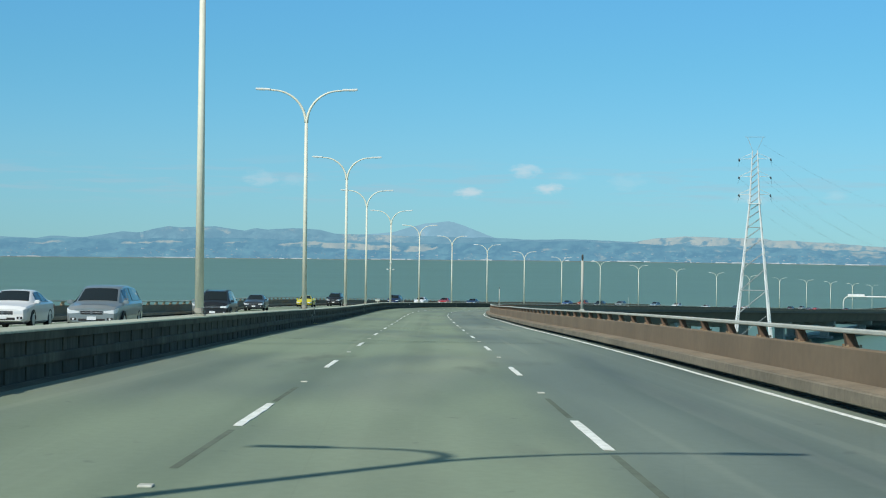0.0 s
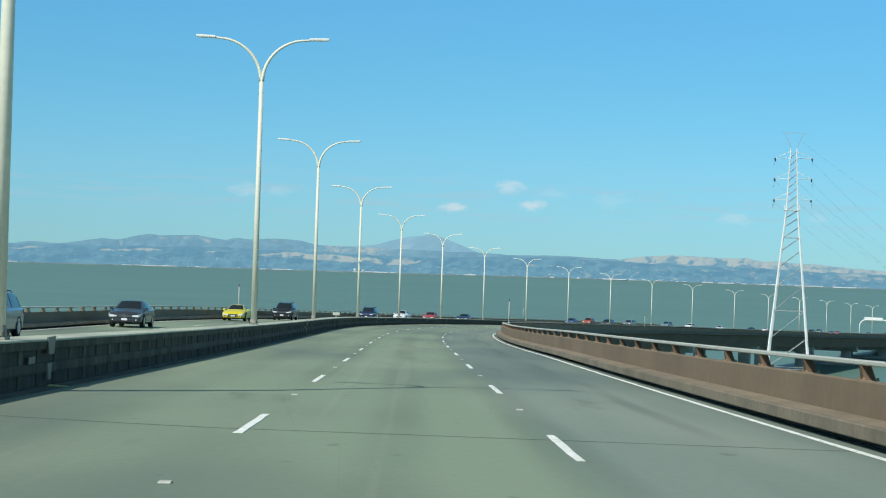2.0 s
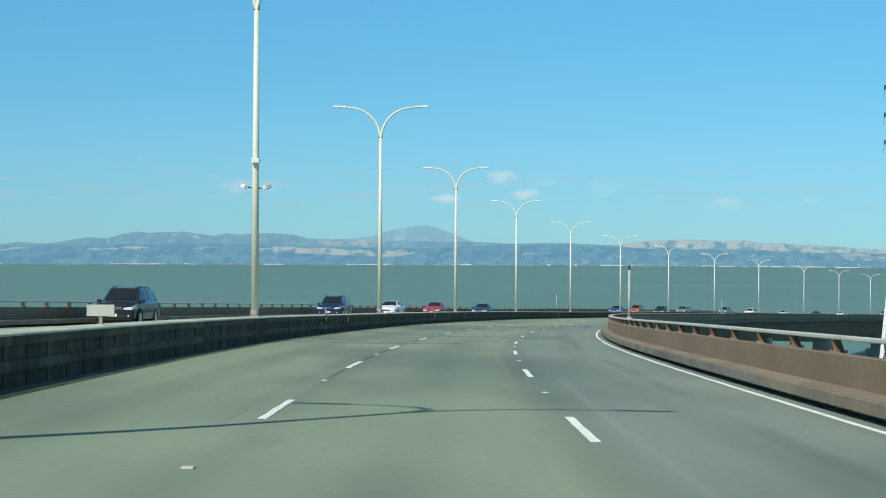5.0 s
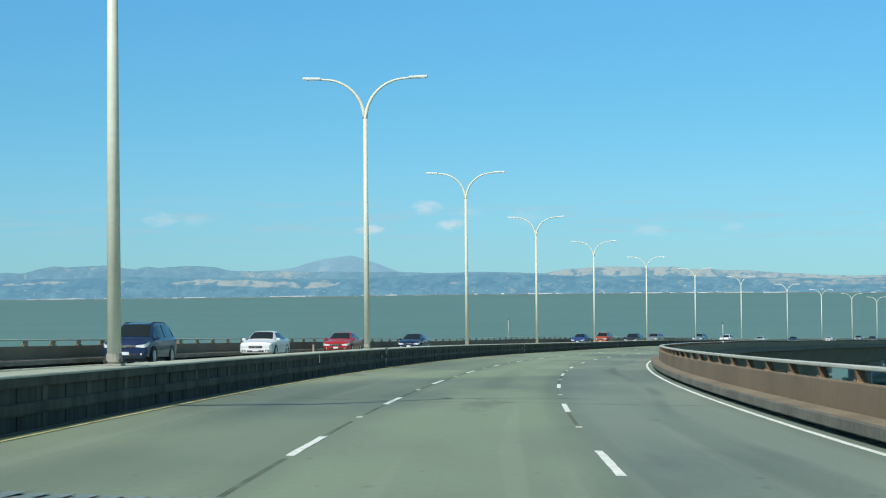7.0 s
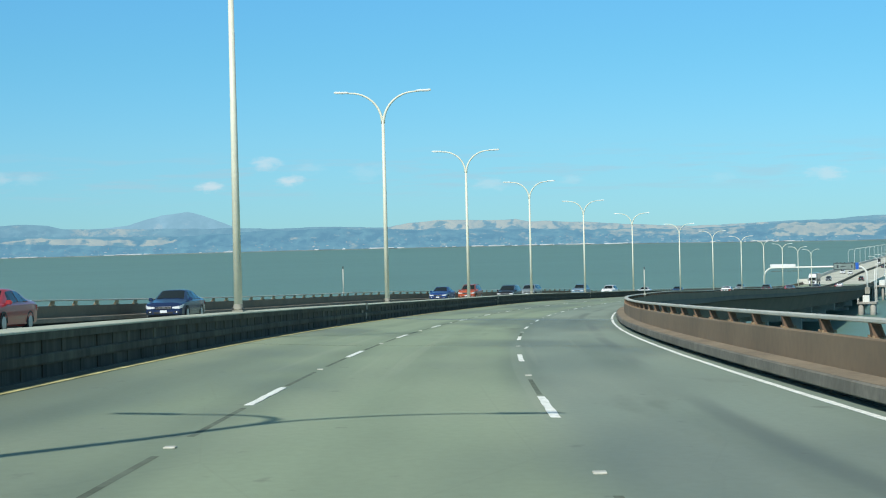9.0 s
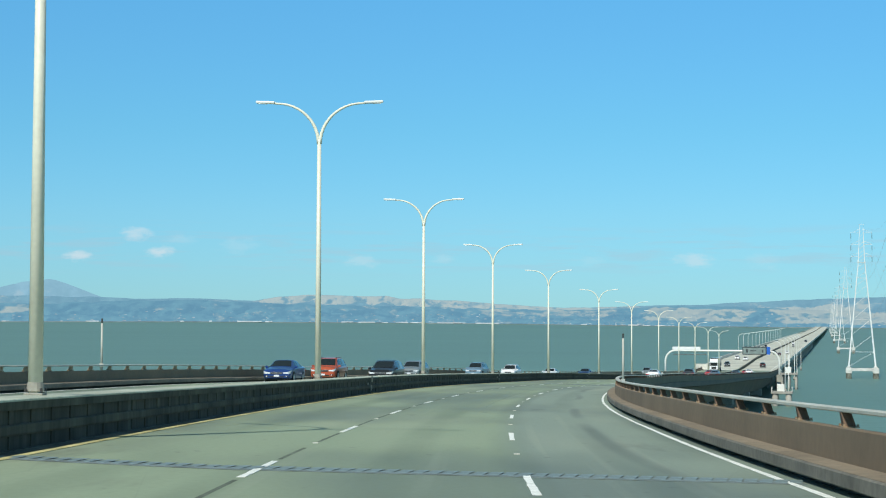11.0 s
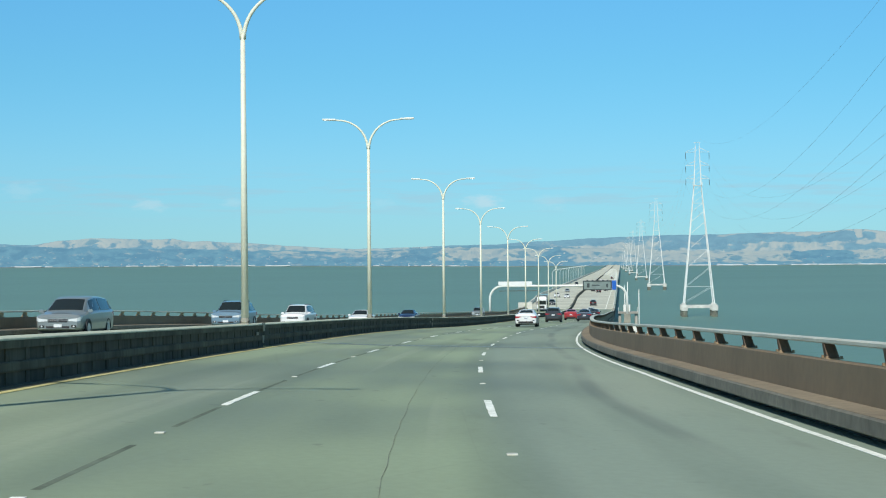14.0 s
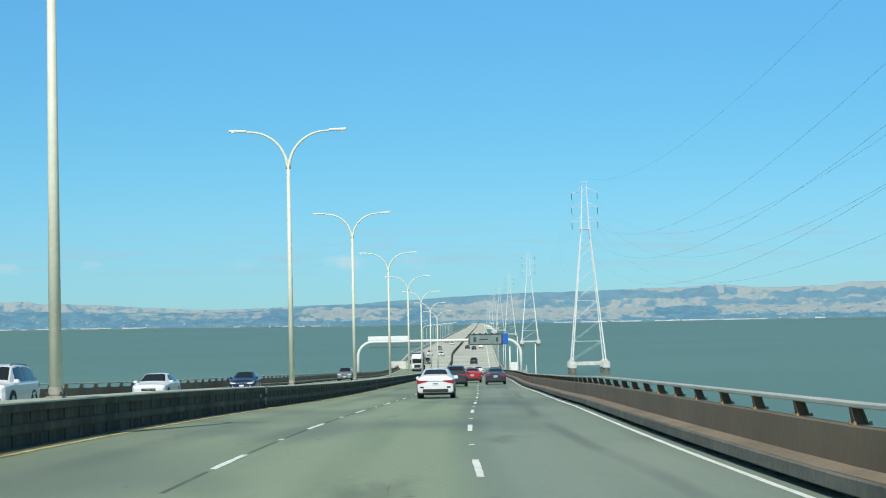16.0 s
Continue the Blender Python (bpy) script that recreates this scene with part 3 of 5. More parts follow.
FIELDS_FOOT = ((-5.5, -2.4, 0.60, 0.86, 0.75), (-3.0, -1.3, 0.52, 0.74, 0.75), (-1.0, -0.35, 0.42, 0.92, 0.8), (-10.8, -9.2, 0.72, 0.86, 0.5), (-13.8, -13.0, 0.68, 0.8, 0.55), (-7.3, -6.7, 0.70, 0.8, 0.4),
               (-9.3, -8.6, 0.35, 0.45, 0.4), (3.2, 4.0, 0.5, 0.62, 0.3), (9.5, 10.2, 0.6, 0.75, 0.3), (14.2, 19.0, 0.55, 0.95, 0.30), (20.0, 23.6, 0.25, 0.85, 0.60), (24.6, 32.1, 0.2, 1.1, 0.60), (34.0, 62.0, 0.35, 1.2, 0.5), (32.2, 33.9, 0.0, 1.2, -0.35))


def cover(a, t, fields, seed):
    """How grassy the slope is there, with ragged borders."""
    n1 = noise.fractal(Vector((a * 1.1, t * 3.0, seed)), 1.0, 2.0, 5)
    n2 = noise.fractal(Vector((a * 1.1, t * 3.0, seed + 9)), 1.0, 2.0, 5)
    v = (0.02 if a > 5 else -0.06) + (0.40 if a > 5 else 0.28) * noise.fractal(Vector((a * 2.4, t * 4.0, seed + 4)), 1.0, 2.0, 5)
    if a > 20 and seed < 2:
        v -= 0.75 * max(0.0, noise.fractal(Vector((a * 0.9, t * 2.6, seed + 21)), 1.0, 2.0, 6) - 0.05)
    if 6.5 < a < 19 and seed < 2:
        v -= 1.1 * max(0.0, noise.fractal(Vector((a * 3.4, t * 3.0, seed + 33)), 1.0, 2.0, 4) - 0.16)
    a, t = a + 0.55 * n1, t + 0.11 * n2
    for a0, a1, t0, t1, amount in fields:
        da, dt = min(a - a0, a1 - a) / 0.4, min(t - t0, t1 - t) / 0.05
        k = max(0.0, min(1.0, 0.5 + da)) * max(0.0, min(1.0, 0.5 + dt))
        v += amount * k
    return v


def build_range(name, outline, near, far, material, label, rough, seed, fields, nrow=24, step=0.06):
    """A range of hills: a rumpled slope of spurs and gullies that climbs from its foot to the ridge line."""
    a0, a1 = outline[0][0], outline[-1][0]
    cols = int((a1 - a0) / step)
    ax, ay = [p[0] for p in outline], [p[1] for p in outline]
    verts, faces, grass = [], [], []
    for i in range(cols + 1):
        a = a0 + (a1 - a0) * i / cols
        base = shore(a) - 0.01
        top = np.interp(a, ax, ay) + rough * noise.fractal(Vector((a * 1.5, seed, 0)), 1.0, 2.0, 6)
        if seed < 2:
            top += 0.02 * noise.fractal(Vector((a * 0.62, seed + 40, 0)), 1.0, 2.0, 3)
        for j in range(nrow + 1):
            t = j / nrow
            arch = math.sin(math.pi * t)
            spur = noise.fractal(Vector((a * 1.5, t * 1.6, seed + 7)), 1.0, 2.0, 5)
            d = near + (far - near) * (t + 0.62 * spur * arch)
            e = base + (top - base) * t ** 0.9 + 0.05 * noise.fractal(Vector((a * 2.2, t * 4, seed + 3)), 1.0, 2.0, 4) * arch
            verts.append(tuple(seen(a, d, e)))
            grass.append(cover(a, t, fields, seed))
        verts.append(tuple(seen(a, far + 50, -0.4)))
        grass.append(0.0)
    k = nrow + 2
    for i in range(cols):
        for j in range(nrow + 1):
            p = i * k + j
            faces.append((p, p + k, p + k + 1, p + 1))
    me = bpy.data.meshes.new(name)
    me.from_pydata(verts, [], faces)
    me.attributes.new("cover", "FLOAT", "POINT").data.foreach_set("value", grass)
    me.polygons.foreach_set("use_smooth", [True] * len(faces))
    me.materials.append(material)
    return tagged(new(name, me), label, "hills", kind="structure")


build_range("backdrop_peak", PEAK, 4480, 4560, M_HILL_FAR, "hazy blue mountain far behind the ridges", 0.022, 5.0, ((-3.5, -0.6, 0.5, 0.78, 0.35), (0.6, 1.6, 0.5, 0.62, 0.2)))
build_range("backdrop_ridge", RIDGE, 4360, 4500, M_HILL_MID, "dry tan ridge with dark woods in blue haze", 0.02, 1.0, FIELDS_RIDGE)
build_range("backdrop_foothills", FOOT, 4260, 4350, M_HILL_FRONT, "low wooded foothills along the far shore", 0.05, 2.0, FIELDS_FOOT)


def build_shore_town():
    """White roofs and sheds along the far shore and among the lower woods, and the pale bank they stand on."""
    rnd = random.Random(4)
    bm, hill = bmesh.new(), bmesh.new()
    for i in range(1150):
        a = rnd.uniform(-18, 48)
        thick = noise.noise(Vector((a * 0.7, 3.3, 0)))
        low = rnd.random() < 0.5
        if low:
            if thick < 0.05 or rnd.random() < 0.72:
                continue
            c, w, h = seen(a, 4246, shore(a) + 0.010 + rnd.uniform(0, 0.012)), rnd.choice((4, 6, 10, 14, 24)), rnd.uniform(1.0, 2.6)
        else:
            up = rnd.random() ** 1.7
            c, w, h = seen(a, 4250 + 20 * up, shore(a) + 0.025 + 0.30 * up), rnd.choice((1.4, 2, 2.5, 4, 6)), rnd.uniform(0.8, 1.7)
        bmesh.ops.create_cube(bm if low else hill, size=1, matrix=Matrix.Translation(c) @ Matrix.Rotation(-radians(a), 4, "Z") @ Matrix.Diagonal((w, 5, h, 1)))
    # air haze is put into the grey-blue wall colour
    tagged(link("hillside_houses", hill, mat("hazy_house_walls", (0.38, 0.42, 0.45), 0.8, big=0.4, big_scale=0.05)), "tiny hazy houses among the lower woods", "buildings", kind="stuff")
    for a, w in ((-9.4, 30), (-9.0, 46), (-5.0, 30), (-1.4, 24), (1.6, 30), (6.6, 60), (10.5, 40), (12.2, 30), (13.3, 60), (14.6, 60), (28.9, 50), (29.9, 64), (31.0, 72), (32.3, 50), (33.4, 80), (34.6, 70)):
        bmesh.ops.create_cube(bm, size=1, matrix=Matrix.Translation(seen(a, 4244, shore(a) + 0.016)) @ Matrix.Rotation(-radians(a), 4, "Z") @ Matrix.Diagonal((w, 5, 2.2, 1)))
    ob = link("shore_buildings", bm, mat("far_white_roofs", (0.58, 0.61, 0.62), 0.8, big=0.3, big_scale=0.05))
    tagged(ob, "tiny white buildings scattered along the far shore", "buildings", kind="stuff")
    bm = bmesh.new()
    rings = []
    for i in range(281):
        a = -35 + 0.36 * i
        wob = 0.008 * noise.noise(Vector((a * 0.8, 1.1, 0)))
        rings.append([bm.verts.new(seen(a, d, shore(a) + e)) for d, e in ((4236, -0.05), (4240, 0.0 + wob), (4275, 0.014 + wob))])
    for r0, r1 in zip(rings, rings[1:]):
        for j in range(2):
            bm.faces.new((r0[j], r1[j], r1[j + 1], r0[j + 1]))
    tagged(link("shore_bank", bm, mat("shore_mud", (0.17, 0.21, 0.21), 0.9, big=0.3, big_scale=0.02)), "low pale mud bank along the far shore", "shore", kind="structure")


build_shore_town()

# ---- the high bridge: deck, barrier, parapets ----
S0, S1 = -118.0, 812.0
GANTRY = 728.0


def verge(o):
    """The deck rises a little towards the median."""
    return 0.065 * max(0.0, 1 - (abs(o) - 0.3) / 3.0)


def worn_dash(line, a, b, w, rnd, n=9):
    """A painted lane dash or line with chipped, uneven edges and ends."""
    bm = bmesh.new()
    rows = []
    for i in range(n + 1):
        s = a + (b - a) * i / n + (rnd.uniform(-0.06, 0.06) if i in (0, n) else 0.0)
        lo, hi = line - w + rnd.uniform(-0.005, 0.012), line + w + rnd.uniform(-0.012, 0.005)
        rows.append([bm.verts.new(on(s, o, h)) for o, h in ((lo, 0.003), (lo + 0.003, 0.008), (hi - 0.003, 0.008), (hi, 0.003))])
    for r0, r1 in zip(rows, rows[1:]):
        for k in range(3):
            bm.faces.new((r0[k], r0[k + 1], r1[k + 1], r1[k]))
    bm.faces.new(rows[0][::-1])
    bm.faces.new(rows[-1])
    bmesh.ops.recalc_face_normals(bm, faces=bm.faces)
    return bm


def ribbon(path, half, rnd):
    """A thin flat strip laid along points (offset, distance) on the deck, tapering and a little uneven in width."""
    bm = bmesh.new()
    rows = []
    for k, (o, s) in enumerate(path):
        o0, s0 = path[max(k - 1, 0)]
        o1, s1 = path[min(k + 1, len(path) - 1)]
        n = math.hypot(o1 - o0, s1 - s0)
        w = half * rnd.uniform(0.75, 1.15) * (0.35 if k in (0, len(path) - 1) else 1.0)
        do, ds = (s1 - s0) / n * w, -(o1 - o0) / n * w
        rows.append([bm.verts.new(on(s + f * ds, o + f * do, verge(o + f * do) + h)) for f, h in ((-1, 0.002), (-0.8, 0.0045), (0.8, 0.0045), (1, 0.002))])
    for r0, r1 in zip(rows, rows[1:]):
        for k in range(3):
            bm.faces.new((r0[k], r0[k + 1], r1[k + 1], r1[k]))
    bmesh.ops.recalc_face_normals(bm, faces=bm.faces)
    if sum(f.normal.z for f in bm.faces) < 0:
        bmesh.ops.reverse_faces(bm, faces=bm.faces)
    return bm


def build_road():
    prof = [(-11.46, -0.35)] + [(o, verge(o)) for o in (-11.46, -7.5, -3.6, -2.4, -1.4, -0.3, 0.3, 0.42, 0.8, 1.4, 2.4, 2.6, 3.6, 5.7, 7.5, 9.4, 11.46)] + [(11.46, -0.35)]
    road = tagged(link("road", sweep(prof, S0, S1, 4.0, closed=True, uv=True), M_ROAD), "worn tan-grey concrete bridge deck with stained wheel tracks", "road", kind="structure")
    # solid lines
    part("edge_line", worn_dash(11.02, S0, S1, 0.055, random.Random(7), 760), M_WHITE, road, "white solid edge line with uneven edges")
    part("edge_line", sweep([(-11.07, 0.004), (-11.07, 0.008), (-10.93, 0.008), (-10.93, 0.004)], S0, S1, 4), M_WHITE, road, "white solid edge line")
    part("yellow_line", sweep([(o, verge(o) + h) for o, h in ((0.62, 0.004), (0.62, 0.010), (0.75, 0.010), (0.75, 0.004))], 118.0, S1, 4), M_YELLOW, road, "faded yellow solid line")
    part("yellow_line", sweep([(o, verge(o) + h) for o, h in ((-0.71, 0.004), (-0.71, 0.010), (-0.61, 0.010), (-0.61, 0.004))], S0, S1, 4), M_YELLOW, road, "faded yellow solid line")
    # dark foot strips: grime, with the barrier's shade painted in
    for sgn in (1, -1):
        part("gutter", sweep([(o * sgn, verge(o) + h) for o, h in ((0.325, 0.002), (0.325, 0.005), (0.42, 0.005), (0.57, 0.005), (0.57, 0.002), (0.42, 0.002))], S0, S1, 4), M_GUTTER, road, "dark strip of grime and painted shade along the barrier foot")
    rnd = random.Random(2)
    dot = bmesh.new()
    add_box(dot, -0.052, 0.052, -0.06, 0.06, 0.0, 0.016, 0.006)
    dot_me = bpy.data.meshes.new("lane_marker")
    dot.to_mesh(dot_me)
    dot.free()
    dot_me.materials.append(M_DOT)
    for line, first in ((4.016, 7.83), (7.565, 5.74), (-4.016, 2.0), (-7.565, 4.0)):
        s = first - 14.63 * 7
        while s < S1 - 12:
            drift = float(np.interp(s, (260, 300, 400, 430), (0.0, -0.35, -0.45, 0.0))) if 0 < line < 5 else float(np.interp(s, (405, 440), (0.0, 0.8))) if line > 5 else 0.0
            a, b = s + drift - 1.83, s + drift + 1.83
            w = 0.055
            part("lane_dash", worn_dash(line, a, b, w, rnd), M_WHITE, road)
            if line > 0:
                for c, d in ((b + 0.45, b + 4.6 + rnd.uniform(-0.6, 0.3)), (a - 4.7 - rnd.uniform(-0.6, 0.3), a - 0.45)):
                    if rnd.random() < ((0.0 if -10 < s < 130 else 1.0) if line < 5 else 1.0 if s < -14 else 0.3 if 130 < s < 290 else 0.0):
                        part("dark_stripe", sweep([(line - 0.038, 0.001), (line - 0.032, 0.002), (line + 0.026, 0.002), (line + 0.032, 0.001)], c, d, 2.0), M_TAR, road)
                share("lane_marker", dot_me, road, there(s + 7.3, line, 0.0))
            s += 14.63
    # sealed joints right across, and thin transverse cracks
    across = (-11.2, -3.6, -0.3, 0.3, 0.42, 0.8, 1.4, 2.4, 2.6, 3.6, 11.2)
    finger = bmesh.new()
    add_box(finger, -0.085, 0.085, -0.36, 0.36, 0.0, 0.004, 0.0015)
    for v in finger.verts:
        v.co.x += 0.22 * v.co.y
    finger_me = bpy.data.meshes.new("joint_finger")
    finger.to_mesh(finger_me)
    finger.free()
    finger_me.materials.append(M_FINGER)
    for s in (176.0, 300.0, 426.0, 560.0, 690.0):
        joint = part("expansion_joint", sweep([(o, verge(o) + 0.003) for o in across] + [(o, verge(o) + 0.007) for o in across[::-1]], s - 0.36, s + 0.36, 1), M_JOINT, road, "blue-grey finger expansion joint")
        if s < 500:
            for k in range(53):
                o = 0.72 + 0.2 * k
                share("joint_finger", finger_me, joint, there(s + rnd.uniform(-0.02, 0.02), o, verge(o) + 0.006))
    for s in (12.0, 36.0, 94.0, 160.0, 198.0, 262.0):
        part("crack_line", sweep([(o, verge(o) + 0.003) for o in (0.6, 1.4, 2.4, 2.6, 3.6, 11.0)] + [(o, verge(o) + 0.005) for o in (11.0, 3.6, 2.6, 2.4, 1.4, 0.6)], s - 0.014, s + 0.014, 1), M_TAR, road)
    # one long hairline down the middle lane
    part("long_crack", ribbon([(6.47 + 0.02 * math.sin(0.13 * k) + rnd.uniform(-0.012, 0.012), 338.0 + 1.1 * k) for k in range(96)], 0.004, rnd), M_CRACK, road, "thin wandering crack")
    return road


build_road()


def build_median():
    med = thing("median_barrier", Matrix(), "concrete median barrier with faces in painted shade, faintly ribbed bands and a pale cap", "barrier", kind="structure")
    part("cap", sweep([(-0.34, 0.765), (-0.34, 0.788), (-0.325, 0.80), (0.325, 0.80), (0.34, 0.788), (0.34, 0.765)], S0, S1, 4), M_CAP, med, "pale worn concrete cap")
    # the cap's shaded side, as a beam of its own dark colour
    part("top_beam", sweep([(-0.315, 0.64), (-0.325, 0.765), (0.325, 0.765), (0.315, 0.64)], S0, S1, 4), M_BARRIER, med, "streaked top beam in painted shade")
    part("core", sweep([(-0.25, 0.0), (-0.25, 0.66), (0.25, 0.66), (0.25, 0.0)], S0, S1, 4), M_RIB, med, "streaked recessed core in painted shade")
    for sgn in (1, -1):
        part("rub_rail", sweep([(0.22 * sgn, 0.27), (0.22 * sgn, 0.44), (0.285 * sgn, 0.43), (0.30 * sgn, 0.41), (0.30 * sgn, 0.30), (0.285 * sgn, 0.27)], S0, S1, 4), M_BARRIER, med, "grimy concrete rub rail in painted shade")
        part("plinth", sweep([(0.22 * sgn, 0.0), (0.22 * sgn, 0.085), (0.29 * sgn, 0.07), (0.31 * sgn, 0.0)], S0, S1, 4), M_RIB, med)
    # short pillars between the rails: the core's darker colour shades the recesses between them
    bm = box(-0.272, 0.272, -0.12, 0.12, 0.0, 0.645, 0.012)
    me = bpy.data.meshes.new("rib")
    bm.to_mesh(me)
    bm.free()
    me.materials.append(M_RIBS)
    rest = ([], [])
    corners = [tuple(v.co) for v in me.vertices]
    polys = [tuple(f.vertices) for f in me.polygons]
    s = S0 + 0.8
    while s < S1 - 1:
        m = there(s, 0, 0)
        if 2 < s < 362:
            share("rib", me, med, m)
        else:
            base = len(rest[0])
            rest[0].extend(tuple(m @ Vector(c)) for c in corners)
            rest[1].extend(tuple(base + i for i in f) for f in polys)
        s += 1.2
    far_me = bpy.data.meshes.new("far_ribs")
    far_me.from_pydata(rest[0], [], rest[1])
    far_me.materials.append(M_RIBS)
    far = new("far_ribs", far_me)
    far.parent = med
    far["kind"] = "stuff"
    # pale cover plates where the spans meet
    for k in range(-4, 10):
        s = 168.1 + 62.6 * k
        if not S0 < s < S1 - 5:
            continue
        for sgn in (1, -1):
            for word, x0, x1, z0, z1, wide, shrink, coat, say in (("cover_plate", 0.335, 0.36, 0.56, 0.83, 0.27, 0.62, M_CONC, "pale tapered cover plate at the joint"),
                                                               ("joint_bracket", 0.305, 0.335, 0.17, 0.42, 0.17, 0.45, M_CONC, "pale tapered bracket under the joint"),
                                                               ("reflector", 0.31, 0.33, 0.44, 0.54, 0.2, 1.0, M_CONC, "pale reflector plate")):
                bm = box(min(x0 * sgn, x1 * sgn), max(x0 * sgn, x1 * sgn), -wide, wide, z0, z1)
                for v in bm.verts:
                    if v.co.z < (z0 + z1) / 2:
                        v.co.y *= shrink
                part(word, bm, coat, med, say).matrix_basis = there(s - (1.2 if word == "reflector" else 0.0), 0, 0)
            part("joint_sill", sweep([(0.33 * sgn, verge(0.5) + 0.004), (0.33 * sgn, verge(0.5) + 0.03), (0.62 * sgn, verge(0.62) + 0.02), (0.62 * sgn, verge(0.62) + 0.004)], s - 0.1, s + 0.1, 1), M_YELLOW, med, "short pale sill on the gutter")
    for s in (175.4, 213.7):
        part("face_tab", sweep([(0.315, 0.50), (0.32, 0.74), (0.335, 0.74), (0.335, 0.50)], s - 0.05, s + 0.05, 1), M_SIGNBACK, med, "narrow white tab under the cap")


build_median()


def build_delineator(s, plate):
    """A short stub on the barrier cap; one carries a small plate."""
    th = thing("delineator_post", there(s, 0.05, 0.80), "short pale delineator stub on the barrier cap" if not plate else "short delineator stub with a small dull plate on the barrier cap", "post", "delineators on the barrier")
    part("stub", box(-0.03, 0.03, -0.02, 0.02, 0, 0.24, 0.006), M_CONC, th)
    part("foot", box(-0.06, 0.06, -0.05, 0.05, 0, 0.02), M_RAIL, th)
    if plate:
        part("plate", box(-0.24, 0.24, -0.035, -0.02, 0.16, 0.36, 0.006), M_RAIL, th)


for s, plate in ((133.3, True), (170.3, False), (214.3, False)):
    build_delineator(s, plate)


# parapet posts: number of the post, metres along
POST_N = (-24, 0, 73, 106, 126, 140, 256)
POST_S = (-63.0, 10.27, 238.08, 339.94, 399.26, 441.2, 791.5)


def build_parapet(sgn, name):
    th = thing(name, Matrix(), "brown steel parapet with a dusty kerb, rusty posts and a pale top rail", "parapet", kind="structure")
    P = lambda pts: [((o + 0.62) * sgn, h) for o, h in pts]
    part("drain_gap", sweep(P([(10.842, -0.3), (10.842, 0.15), (10.99, 0.15), (10.99, -0.3)]), S0, S1, 4), M_GAP, th, "dark drain slot under the kerb")
    kerb = P([(10.625, 0.095), (10.61, 0.11), (10.61, 0.262), (10.635, 0.28), (10.66, 0.282), (10.90, 0.095)])
    part("kerb", sweep(kerb, S0, 132.0, 4), M_KERB_TAN, th, "dusty tan kerb")
    part("kerb", sweep(kerb, 132.0, S1, 4), M_KERB, th, "scuffed grey kerb")
    part("ledge", sweep(P([(10.665, 0.155), (10.665, 0.285), (11.02, 0.312), (11.02, 0.13)]), S0, S1, 4), M_TAN, th, "dusty tan ledge")
    part("parapet_plate", sweep(P([(11.00, 0.05), (11.02, 0.74), (11.04, 0.76), (11.14, 0.76), (11.16, 0.74), (11.16, 0.05)]), S0, S1, 4), M_BROWN, th, "brown painted plate")
    part("top_rail", sweep(P([(11.06, 0.95), (11.04, 0.965), (11.04, 1.0), (11.06, 1.015), (11.22, 1.015), (11.24, 1.0), (11.24, 0.965), (11.22, 0.95)]), S0, S1, 4), M_RAIL, th, "pale galvanized top rail")
    # posts: gussets, broad at the foot, that taper and lean in towards the rail
    bm = bmesh.new()
    out = 1.0 if sgn > 0 else 1.3
    add_box(bm, -0.02, 0.10, -0.05, 0.05, 0.0, 0.197)
    add_box(bm, 0.085, 0.11, -0.065, 0.065, 0.0, 0.197)
    for v in bm.verts:
        if v.co.z < 0.1:
            v.co.x = (v.co.x * 1.15 + 0.04) * out
            v.co.y = v.co.y * 1.8 - 0.02
    me = bpy.data.meshes.new("post")
    bm.to_mesh(me)
    bm.free()
    # far-side posts take the colour with the sunlight painted in
    me.materials.append(M_POST if sgn > 0 else M_POST_SUNLIT)
    bm = bmesh.new()
    add_box(bm, -0.02, 0.20, -0.155, 0.115, 0.004, 0.016)
    for y in (-0.135, 0.095):
        for x in (0.0, 0.18):
            add_box(bm, x - 0.015, x + 0.015, y - 0.015, y + 0.015, 0.016, 0.045)
    foot_me = bpy.data.meshes.new("post_foot")
    bm.to_mesh(foot_me)
    bm.free()
    foot_me.materials.append(M_FOOT)
    for n in range(-24, 256):
        s = float(np.interp(n, POST_N, POST_S))
        m = there(s, 11.68 * sgn, 0.755)
        if sgn < 0:
            m = m @ Matrix.Rotation(math.pi, 4, "Z")
        share("post", me, th, m)
        if -45 < s < 560:
            share("post_foot", foot_me, th, m)
    return th


build_parapet(1, "parapet_1")
build_parapet(-1, "parapet_2")


def build_girders():
    g = thing("bridge_girder", Matrix(), "brown steel box girders under the deck", "girder", kind="structure")
    for sgn in (1, -1):
        part("fascia", sweep([(11.26 * sgn, -0.35), (11.9 * sgn, 0.05), (11.94 * sgn, 0.05), (11.94 * sgn, -0.55), (11.0 * sgn, -0.75), (11.0 * sgn, -0.36)], S0, S1, 6), M_GIRDER, g, "brown edge beam")
        part("box_girder", sweep([(3.2 * sgn, -0.4), (3.6 * sgn, -3.6), (9.3 * sgn, -3.6), (10.6 * sgn, -0.4)], S0, S1, 6), M_GIRDER, g, "deep brown box girder")


build_girders()


def build_pier(s):
    base = on(s)
    top = base.z - 3.6
    th = thing("bridge_pier", pose(base.x, base.y, SEA, 0, 0, -math.degrees(np.interp(s, GRID, _head))), "tall pale concrete bridge pier standing in the water", "pier", "piers of the high bridge")
    hgt = top - SEA
    part("cap_beam", box(-10, 10, -1.1, 1.1, hgt - 1.6, hgt, 0.08), M_PIER, th)
    for x in (-6.2, 6.2):
        part("column", box(x - 1.5, x + 1.5, -0.9, 0.9, -2, hgt - 1.6, 0.1), M_PIER, th)
    part("footing", box(-9, 9, -2, 2, -3, 0.9, 0.1), M_PIER, th, "waterline footing stained dark")


